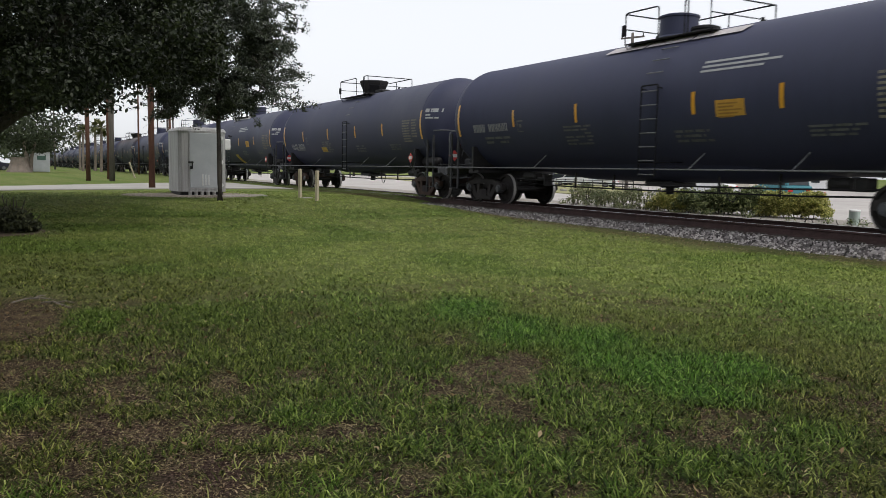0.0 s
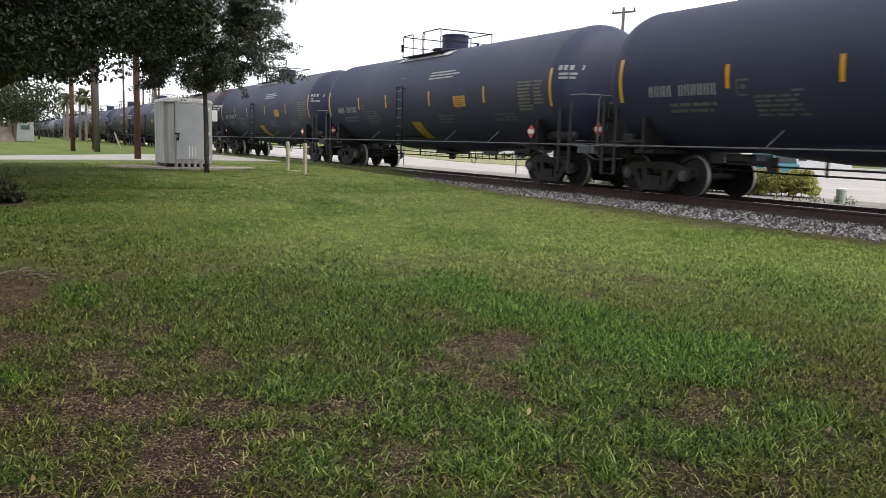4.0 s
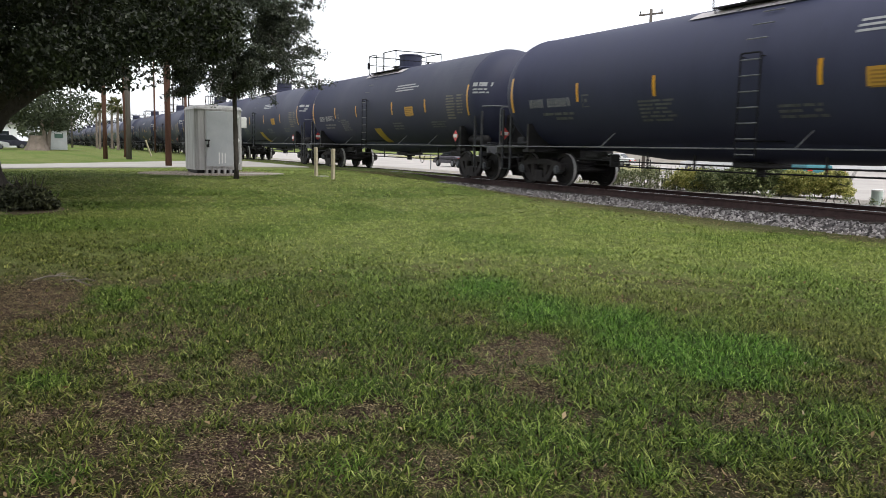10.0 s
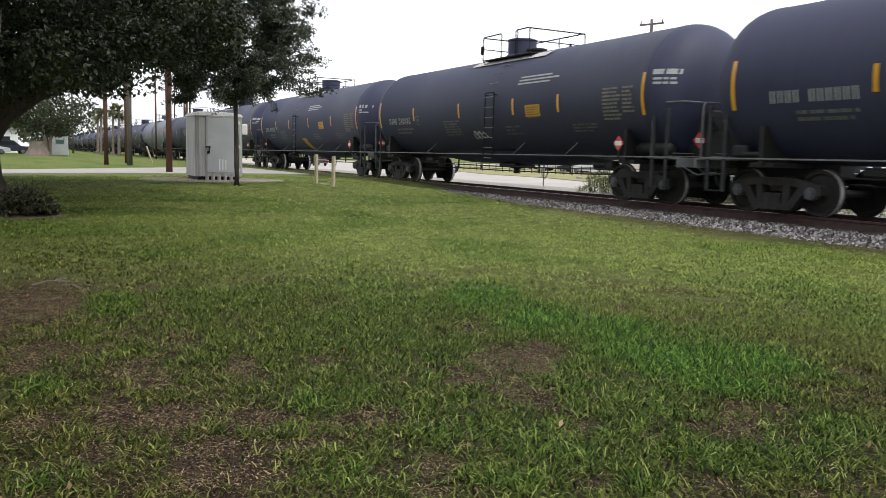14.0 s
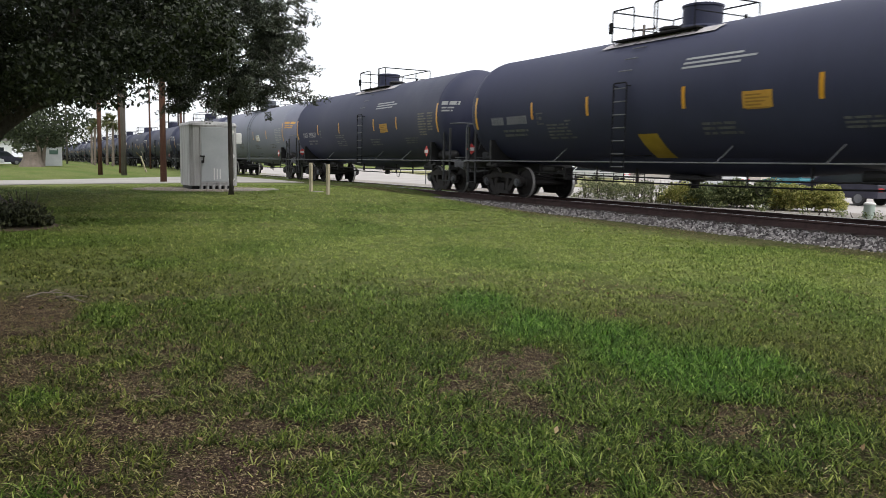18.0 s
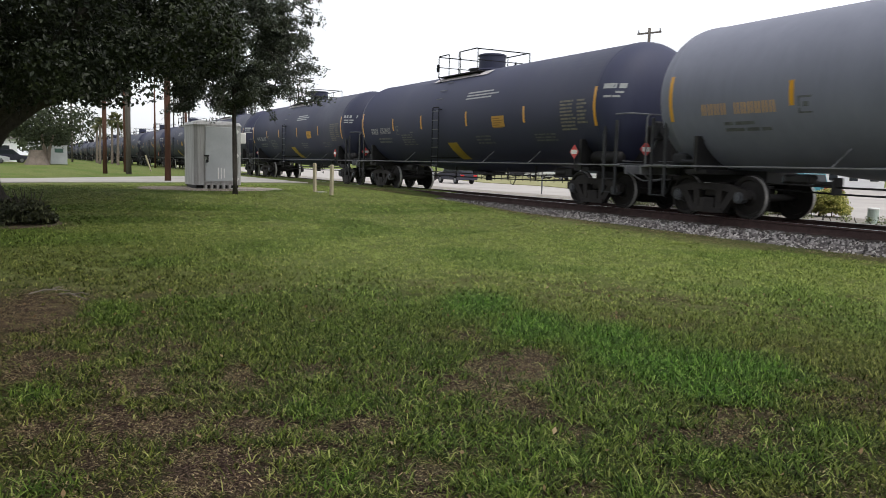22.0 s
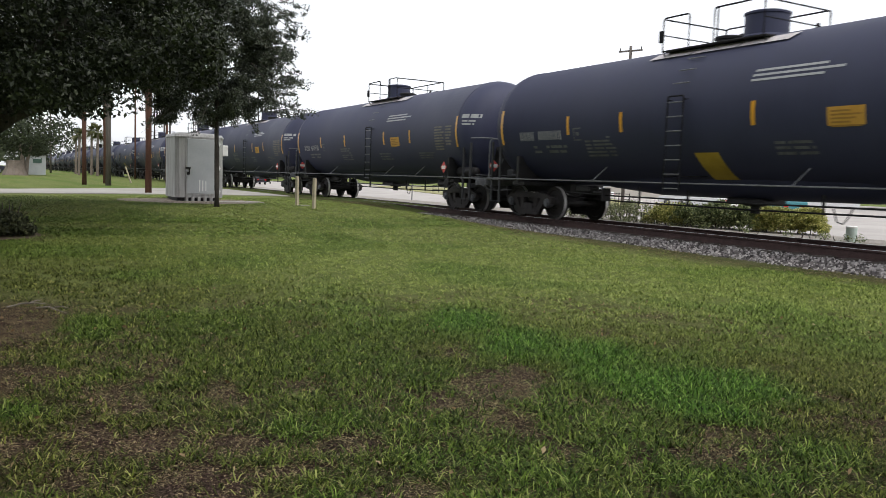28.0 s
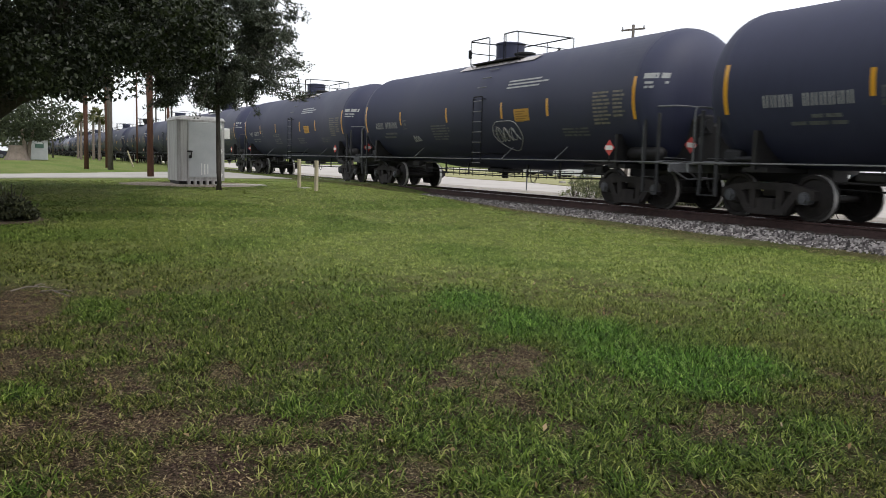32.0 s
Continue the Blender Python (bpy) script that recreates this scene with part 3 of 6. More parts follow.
        cz = np.maximum(cz + np.cos(ang) * ln / segs, z + 0.006)
        levels.append((cx, cy, cz, wd * 0.5 * (1 - 0.8 * (s / segs) ** 2), dirn))
    per = 2 * segs + 1
    v = np.empty((n, per, 3))
    for s, (cx, cy, cz, w, dirn) in enumerate(levels):
        if s < segs:
            v[:, 2 * s] = np.stack([cx + np.sin(dirn) * w, cy - np.cos(dirn) * w, cz], -1)
            v[:, 2 * s + 1] = np.stack([cx - np.sin(dirn) * w, cy + np.cos(dirn) * w, cz], -1)
        else:
            v[:, 2 * s] = np.stack([cx, cy, cz], -1)
    base = (np.arange(n) * per)[:, None]
    tris = []
    for s in range(segs - 1):
        tris += [[2 * s, 2 * s + 1, 2 * s + 3], [2 * s, 2 * s + 3, 2 * s + 2]]
    tris.append([2 * segs - 2, 2 * segs - 1, 2 * segs])
    f = (base[:, None, :] + np.array(tris)[None]).reshape(-1, 3)
    me = bpy.data.meshes.new(name)
    me.vertices.add(n * per)
    me.vertices.foreach_set("co", v.ravel())
    me.loops.add(len(f) * 3)
    me.loops.foreach_set("vertex_index", f.ravel())
    me.polygons.add(len(f))
    me.polygons.foreach_set("loop_start", np.arange(0, len(f) * 3, 3))
    me.update(calc_edges=True)
    # painted light: blades grow paler with distance, less so in the oak's shade
    far_off, unshaded_side = np.hypot(x, y), smooth01((y - 0.5) / 4)
    pale = smooth01((far_off - 4.5) / 6) * (unshaded_side + (1 - unshaded_side) * (0.15 + 0.65 * smooth01((far_off - 9) / 7))) * (1 - 0.6 * edge)
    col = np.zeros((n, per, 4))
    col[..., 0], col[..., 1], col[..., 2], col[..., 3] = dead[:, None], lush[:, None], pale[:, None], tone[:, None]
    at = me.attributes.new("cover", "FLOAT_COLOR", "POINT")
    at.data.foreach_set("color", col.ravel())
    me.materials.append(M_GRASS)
    tagged(new(name, me), label, "grass", kind="stuff")


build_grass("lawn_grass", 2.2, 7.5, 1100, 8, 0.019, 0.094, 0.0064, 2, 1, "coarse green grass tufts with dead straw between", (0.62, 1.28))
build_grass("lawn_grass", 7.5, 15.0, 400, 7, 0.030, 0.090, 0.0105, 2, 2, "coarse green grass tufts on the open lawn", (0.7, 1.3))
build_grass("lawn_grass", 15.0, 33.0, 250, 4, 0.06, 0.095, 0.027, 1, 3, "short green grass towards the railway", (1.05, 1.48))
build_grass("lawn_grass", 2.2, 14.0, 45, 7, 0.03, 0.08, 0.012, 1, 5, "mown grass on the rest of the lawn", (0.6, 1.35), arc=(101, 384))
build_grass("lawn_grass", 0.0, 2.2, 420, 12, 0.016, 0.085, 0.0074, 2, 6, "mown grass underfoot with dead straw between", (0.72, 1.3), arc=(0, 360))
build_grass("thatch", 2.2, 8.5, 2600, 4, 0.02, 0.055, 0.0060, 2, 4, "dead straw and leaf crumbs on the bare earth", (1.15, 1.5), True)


# ---- railway ----
def build_track():
    x0, x1 = -420.0, 60.0
    # ballast bed
    xs = np.concatenate([np.arange(x0, -40, 4.0), np.arange(-40, 12, 0.5), np.arange(12, x1 + 1, 4.0)])
    prof = [(-3.3, -0.2), (-2.95, -0.055), (-2.35, -0.01), (-1.55, 0.085), (-0.9, 0.10), (0.9, 0.10), (1.55, 0.085), (2.2, 0.0), (2.7, -0.12)]
    rng = np.random.default_rng(4)
    verts, faces = [], []
    for i, x in enumerate(xs):
        g0 = float(ground_z(x, 12.0))
        for j, (dy, dz) in enumerate(prof):
            z = dz if dz > 0.05 else max(dz, min(g0, 0.13) - 0.05 if dy < 0 else -0.05)
            verts.append((x + rng.uniform(-0.1, 0.1), TRACK_Y + dy + rng.uniform(-0.08, 0.08), z + rng.uniform(-0.015, 0.015)))
    k = len(prof)
    for i in range(len(xs) - 1):
        for j in range(k - 1):
            faces.append((i * k + j, i * k + j + k, i * k + j + k + 1, i * k + j + 1))
    bed = mesh_of("ballast_bed", verts, faces, M_BALLAST)
    tagged(bed, "crushed grey stone ballast bed under the railway track", "ballast", kind="structure")
    # loose stones on the near shoulder, by the open lawn
    stones_v, stones_f = [], []
    n = 17000
    sx = -rng.uniform(0, 1, n) ** 1.0 * 34 + 2
    sy = TRACK_Y - rng.uniform(1.0, 3.0, n)
    ico = [(-1, 0, -.4), (1, .1, -.5), (.1, 1, -.4), (0, -1, -.5), (-.5, -.3, .7), (.6, .4, .6), (-.1, .6, .5)]
    tri = [(0, 3, 4), (3, 1, 5), (3, 5, 4), (1, 2, 5), (2, 6, 5), (2, 0, 6), (0, 4, 6), (4, 5, 6)]
    for a, b in zip(sx, sy):
        d = TRACK_Y - b
        zb = float(np.interp(d, [0.8, 1.55, 2.35, 3.0], [0.10, 0.085, -0.01, -0.05]))
        if float(ground_z(a, b)) > zb + 0.02:
            continue
        s = rng.uniform(0.016, 0.04)
        t = rng.uniform(0, 6.28)
        co, si = math.cos(t), math.sin(t)
        o = len(stones_v)
        sc = rng.uniform(0.7, 1.3, 3)
        for p in ico:
            u, v, w = p[0] * sc[0] * s, p[1] * sc[1] * s, p[2] * sc[2] * s
            stones_v.append((a + u * co - v * si, b + u * si + v * co, zb + 0.012 + w))
        stones_f += [tuple(o + q for q in f) for f in tri]
    tagged(mesh_of("ballast_stones", stones_v, stones_f, M_STONES), "loose grey and lilac crushed stones on the ballast shoulder", "gravel", kind="stuff")
    # rails: T section, with a bright running surface
    prof = [(-0.07, -0.20), (0.07, -0.20), (0.07, -0.188), (0.012, -0.163), (0.010, -0.045), (0.036, -0.036), (0.036, -0.006), (0.028, 0.0), (-0.028, 0.0), (-0.036, -0.006), (-0.036, -0.036), (-0.010, -0.045), (-0.012, -0.163), (-0.07, -0.188)]
    for side, name in ((-1, "rail"), (1, "rail")):
        y = TRACK_Y + side * 0.753
        bm = bmesh.new()
        a = [bm.verts.new((x0, y + p, RAIL_Z + q)) for p, q in prof]
        b = [bm.verts.new((x1, y + p, RAIL_Z + q)) for p, q in prof]
        for q in range(len(prof)):
            f = bm.faces.new((a[q], b[q], b[(q + 1) % len(prof)], a[(q + 1) % len(prof)]))
            f.material_index = 1 if q == 7 else 0
        bmesh.ops.recalc_face_normals(bm, faces=bm.faces[:])
        ob = part(name, bm, [M_RAIL, M_RAILTOP])
        tagged(ob, "rusty brown steel rail with a shiny worn head", "rail", "rails of the track", "structure")
    # sleepers, one by one where the camera stands, joined beyond
    bm = bmesh.new()
    box(bm, (0, 0, 0), (0.22, 2.6, 0.17), bevel=0.012)
    one = part("railway_tie", bm, M_TIE)
    tagged(one, "dark creosoted wooden railway tie set in ballast", "railway tie", "ties under the rails", "structure")
    one.matrix_basis = pose(1.0, TRACK_Y, 0.042)
    x = 0.45
    while x > -60:
        copy_thing(one, pose(x, TRACK_Y + random.uniform(-0.04, 0.04), 0.042, 0, 0, random.uniform(-1, 1)))
        x -= 0.55
    bm = bmesh.new()
    while x > -200:
        box(bm, (x, TRACK_Y, 0.042), (0.22, 2.6, 0.17))
        x -= 0.55
    tagged(part("railway_ties", bm, M_TIE), "far row of dark wooden railway ties", "railway tie", kind="stuff")


M_BALLAST = worn("ballast_bed_stone", (0.045, 0.038, 0.037), (0.16, 0.142, 0.138), 0.95, scale=18, fine=55, bump=1.0)


def stones_material():
    m, n, l, b = nodes_of("crushed_stone")
    geo = n.new("ShaderNodeNewGeometry")
    col = ramp_node(n, l, geo.outputs["Random Per Island"], [(0.0, (0.022, 0.019, 0.019)), (0.35, (0.13, 0.117, 0.113)), (0.75, (0.32, 0.295, 0.285)), (1.0, (0.52, 0.49, 0.465))])
    l.new(col.outputs[0], b.inputs["Base Color"])
    b.inputs["Roughness"].default_value = 0.9
    return m


M_STONES = stones_material()
build_track()


# ---- paved ground ----
def slab(name, outline, z, thick, material, label, category):
    bm = bmesh.new()
    top = [bm.verts.new((x, y, z(x, y) if callable(z) else z)) for x, y in outline]
    low = [bm.verts.new((v.co.x, v.co.y, v.co.z - thick)) for v in top]
    bm.faces.new(top)
    bm.faces.new(list(reversed(low)))
    for k in range(len(top)):
        bm.faces.new((top[k], low[k], low[(k + 1) % len(top)], top[(k + 1) % len(top)]))
    bmesh.ops.recalc_face_normals(bm, faces=bm.faces[:])
    bmesh.ops.triangulate(bm, faces=[f for f in bm.faces if len(f.verts) > 4])
    return tagged(part(name, bm, material), label, category, kind="structure")


slab("road", [(-24, -14), (-29.4, -2), (-31.7, 0.5), (-34.0, 5.2), (-35.2, 9), (-35.6, 11.7), (-47.6, 11.7), (-46.6, 9), (-44.9, 6.9), (-37.2, 0.55), (-36.4, -0.7), (-33, -14)],
     lambda x, y: 0.33, 0.25, M_ROAD, "pale dusty side road leading to the level crossing", "road")
slab("crossing_panel", [(-36.2, 12.9), (-36.2, 13.65), (-46.5, 13.65), (-46.5, 12.9)], 0.29, 0.2, M_ROAD, "pale concrete panel beside the rail at the crossing", "road")
slab("pavement", [(40, 21.6), (40, 110), (-190, 110), (-190, 21.6)], STREET_Z, 0.2, M_LOT, "pale concrete street and parking lot beyond the track", "pavement")


# ---- tank cars: x along the car, y across it (the lawn side is -y), z from the rail head ----
TANK_R, TANK_Z, TANK_HALF, HEAD = 1.64, 2.645, 7.80, 0.90


def tank_r(x):
    d = abs(x) - TANK_HALF
    return TANK_R if d <= 0 else TANK_R * max(1 - min(d / HEAD, 1) ** 2.3, 0) ** (1 / 2.3)


def on_tank(x, z, side, off=0.0):
    r = tank_r(x)
    s = max(-0.999, min(0.999, (z - TANK_Z) / r))
    c = math.sqrt(1 - s * s)
    return Vector((x, side * (r + off) * c, TANK_Z + (r + off) * s))


def decal(bm, x0, x1, z0, z1, side=-1, off=0.006, slant=0.0, rows=4, cols=1):
    """A thin painted patch that follows the curve of the tank."""
    g = []
    for i in range(rows + 1):
        z = z0 + (z1 - z0) * i / rows
        sh = slant * i / rows
        g.append([bm.verts.new(on_tank(x0 + sh + (x1 - x0) * j / cols, z, side, off)) for j in range(cols + 1)])
    for a, b in zip(g, g[1:]):
        for j in range(cols):
            f = (a[j], a[j + 1], b[j + 1], b[j])
            bm.faces.new(f if side < 0 else f[::-1])


def stencil(bm, x0, x1, z0, z1, lines, chars, seed, side=-1, fill=0.72, drop=0.12):
    """Rows of bars, one a word, in place of lettering."""
    rng = random.Random(seed)
    h = (z1 - z0) / lines
    w = (x1 - x0) / chars
    for r in range(lines):
        stop = x1 - (x1 - x0) * (rng.uniform(0, 0.25) if lines > 1 else 0)
        za = z1 - (r + 1) * h
        x = x0
        while x < stop - w:
            word = min(w * rng.randint(2, 6), stop - x)
            if rng.random() > drop:
                decal(bm, x, x + word - w * (1 - fill), za + h * 0.25, za + h * 0.78, side, 0.007, rows=1, cols=2)
            x += word + w * 0.35


def figures(bm, x0, z0, pitch, height, count, gaps=(), side=-1):
    """A run of large characters, each as two upright bars."""
    for c in range(count):
        if c not in gaps:
            for k in (0.0, 0.46):
                decal(bm, x0 + pitch * (c + k), x0 + pitch * (c + k + 0.17), z0, z0 + height, side, 0.007, rows=2)


def wheelset_mesh():
    bm = bmesh.new()
    lathe(bm, [(-1.07, 0.06), (-1.07, 0.09), (-0.93, 0.09), (-0.93, 0.075), (0.93, 0.075), (0.93, 0.09), (1.07, 0.09), (1.07, 0.06)], 16, "Y")
    for s in (-1, 1):
        k = [(0.80, 0.10), (0.825, 0.16), (0.775, 0.20), (0.755, 0.36), (0.795, 0.385), (0.80, 0.445), (0.79, 0.456), (0.70, 0.460), (0.685, 0.487), (0.67, 0.487), (0.662, 0.465), (0.665, 0.385), (0.715, 0.36), (0.735, 0.2), (0.69, 0.16), (0.69, 0.10)]
        before = set(bm.faces)
        lathe(bm, [(s * a, r) for a, r in k], 26, "Y")
        for f in bm.faces:
            if f not in before:
                c = f.calc_center_median()
                if 0.448 < math.hypot(c.x, c.z) < 0.4625 and 0.69 < abs(c.y) < 0.80:
                    f.material_index = 1
    # a few cast marks and bolt heads, so that the turning can be seen
    for s in (-1, 1):
        for k in range(3):
            t = 2 * math.pi * k / 3
            rod(bm, (0.05 * math.cos(t), s * 1.065, 0.05 * math.sin(t)), (0.05 * math.cos(t), s * 1.085, 0.05 * math.sin(t)), 0.014, seg=6)
    me = bpy.data.meshes.new("wheelset")
    bm.to_mesh(me)
    bm.free()
    return me


WHEELSET = wheelset_mesh()
for wheel_material in (M_WHEEL, M_TREAD):
    WHEELSET.materials.append(wheel_material)


def side_frame(parent, y, material):
    """A cast truck side frame: arched top chord, two triangular windows, bolster opening with springs, pedestals over the bearings."""
    bm = bmesh.new()
    d = 0.075
    chord = [(-1.10, 0.42), (-1.10, 0.60), (-0.86, 0.66), (-0.45, 0.74), (0.45, 0.74), (0.86, 0.66), (1.10, 0.60), (1.10, 0.42), (0.98, 0.42), (0.97, 0.53), (0.81, 0.53), (0.78, 0.54), (0.42, 0.59), (-0.42, 0.59), (-0.78, 0.54), (-0.81, 0.53), (-0.97, 0.53), (-0.98, 0.42)]
    prism(bm, chord, y - d, y + d)
    for s in (-1, 1):
        prism(bm, [(s * 0.82, 0.57), (s * 0.62, 0.59), (s * 0.33, 0.19), (s * 0.47, 0.12)], y - d * 0.9, y + d * 0.9)
        prism(bm, [(s * 0.25, 0.64), (s * 0.42, 0.64), (s * 0.37, 0.16), (s * 0.24, 0.16)], y - d * 0.9, y + d * 0.9)
        prism(bm, [(s * 0.80, 0.57), (s * 0.80, 0.36), (s * 0.74, 0.33), (s * 0.70, 0.52)], y - d * 0.8, y + d * 0.8)
    prism(bm, [(-0.46, 0.10), (0.46, 0.10), (0.44, 0.21), (-0.44, 0.21)], y - d * 1.25, y + d * 1.25)
    frame_ob = part("side_frame", bm, material, parent)
    bm = bmesh.new()
    left = []
    for c in range(6):
        left += [(-0.20, 0.205 + c * 0.04), (-0.215, 0.225 + c * 0.04)]
    prism(bm, left + [(-p, q) for p, q in reversed(left)], y - 0.085, y + 0.085)
    part("spring_pack", bm, M_TRUCK, parent)
    for s in (-1, 1):
        bm = bmesh.new()
        sg = -1 if y < 0 else 1
        lathe(bm, [(y - 0.09, 0.125), (y - 0.02, 0.13), (y + 0.09 * 0.3, 0.13), (y + 0.09, 0.12)], 14, "Y", (s * 0.89, 0, 0.457))
        rod(bm, (s * 0.89, y + sg * 0.09, 0.457), (s * 0.89, y + sg * 0.125, 0.457), 0.085, seg=12)
        part("bearing_cap", bm, M_BEARING, parent)
    return frame_ob


def truck(car, x, material):
    bm = bmesh.new()
    box(bm, (0, 0, 0.58), (0.36, 1.9, 0.24), bevel=0.03)
    rod(bm, (0, 0, 0.66), (0, 0, 0.80), 0.2, seg=16)
    box(bm, (0, 0.6, 0.72), (0.12, 0.3, 0.08))
    box(bm, (0, -0.6, 0.72), (0.12, 0.3, 0.08))
    t = part("truck", bm, material, car)
    t.matrix_basis = pose(x, 0, 0)
    for y in (-0.99, 0.99):
        side_frame(t, y, material)
    bm = bmesh.new()
    for s in (-1, 1):
        box(bm, (s * 0.36, 0, 0.40), (0.10, 1.5, 0.10), bevel=0.015)
        for y in (-0.75, 0.75):
            box(bm, (s * 0.42, y, 0.42), (0.05, 0.1, 0.3))
    part("brake_beam", bm, M_STEEL, t)
    for s in (-1, 1):
        w = new("wheelset", WHEELSET)
        w.parent = t
        w.matrix_basis = pose(s * 0.89, 0, 0.457)
    return t


# where the fittings of each build of car stand along it
BUILDS = {
    "panel": dict(top=(-2.05, 0.75), near=((-2.05, -1.26), (-0.55, 0.75)), ladder=(-1.06, -0.60), skirt=(-2.5, 1.4), strips=(-4.67, -2.20, 1.13, 4.52), sign=(2.73, 2.19, 0.72), lines=0.98, dome=-0.02),
    "panel_b": dict(top=(-2.05, 0.75), near=((-2.05, -1.26), (-0.55, 0.75)), ladder=(-1.06, -0.60), skirt=(-2.5, 1.4), strips=(-4.67, -2.66, 1.13, 4.52), sign=(2.73, 2.19, 0.72), lines=0.98, dome=-0.02),
    "panel_c": dict(top=(-2.05, 0.75), near=((-2.05, -1.26), (-0.55, 0.75)), ladder=(-1.06, -0.60), skirt=(-2.5, 1.4), strips=(-4.67, -2.05, 1.75, 4.65), sign=(2.92, 2.19, 0.72), lines=1.95, dome=-0.02),
    "plain": dict(top=(-0.70, 2.00), near=((-0.70, 0.42), (1.24, 2.00)), ladder=(0.73, 1.25), skirt=(-1.46, 2.9), strips=(-4.63, -1.77, 2.20, 4.40), sign=(2.80, 2.19, 0.74), lines=2.30, dome=0.05),
    "plain_b": dict(top=(-0.70, 2.00), near=((-0.70, 0.42), (1.24, 2.00)), ladder=(0.80, 1.30), skirt=(-1.46, 2.9), strips=(-4.63, -1.77, 2.55, 4.75), sign=(3.45, 2.19, 0.80), lines=3.15, dome=0.05),
    "grey": dict(top=(-1.40, 1.70), near=((-1.40, 0.40), (1.15, 1.70)), ladder=(0.62, 1.13), skirt=(-2.0, 2.4), strips=(-4.60, -1.45, 1.64, 4.50), sign=(2.24, 2.17, 0.78), lines=None, dome=-0.60),
    "old": dict(top=(-1.40, 1.70), near=((-1.40, 0.45), (1.20, 1.70)), ladder=(0.67, 1.13), skirt=(-2.0, 2.2), strips=(-4.80, -1.44, 1.77, 4.50), sign=(-2.60, 1.75, 0.65), lines=None, dome=0.0),
}


def railing(car, m, plan):
    """Guard rails round the top platform: the far side whole, the near side in two hoops with the ladder's gap between, a cross rail at each end."""
    z0, z1, w = 4.12, 4.88, 1.025
    x0, x1 = plan["top"]
    bm = bmesh.new()
    tube(bm, bent([(x0, w, z0), (x0, w, z1), (x1, w, z1), (x1, w, z0)], 0.08), 0.019, 6)
    part("railing", bm, m, car)
    for xa, xb in plan["near"]:
        bm = bmesh.new()
        tube(bm, bent([(xa, -w, z0), (xa, -w, z1), (xb, -w, z1), (xb, -w, z0)], 0.08), 0.019, 6)
        part("railing", bm, m, car)
    for x in (x0, x1):
        bm = bmesh.new()
        rod(bm, (x, -w, z1 - 0.02), (x, w, z1 - 0.02), 0.018, seg=6)
        part("railing", bm, m, car, "cross rail of the platform guard")
        bm = bmesh.new()
        rod(bm, (x, -w, 4.50), (x, w, 4.50), 0.014, seg=6)
        part("railing", bm, m, car, "cross rail of the platform guard")
    for x, y in ((x0 + (x1 - x0) * 0.5, w), (plan["near"][1][0] + 0.1, -w)):
        bm = bmesh.new()
        rod(bm, (x, y, z0), (x, y, z1), 0.017, seg=6)
        part("railing_post", bm, m, car)
    for y in (-w, w):
        for x in (x0, x1):
            bm = bmesh.new()
            rod(bm, (x, y, z0 + 0.02), (x, y * 0.82, 3.92), 0.016, seg=6)
            part("railing_post", bm, m, car)
    bm = bmesh.new()
    box(bm, (x0 - 0.05, -w, 4.47), (0.12, 0.08, 0.27), bevel=0.015)
    part("junction_box", bm, m, car)


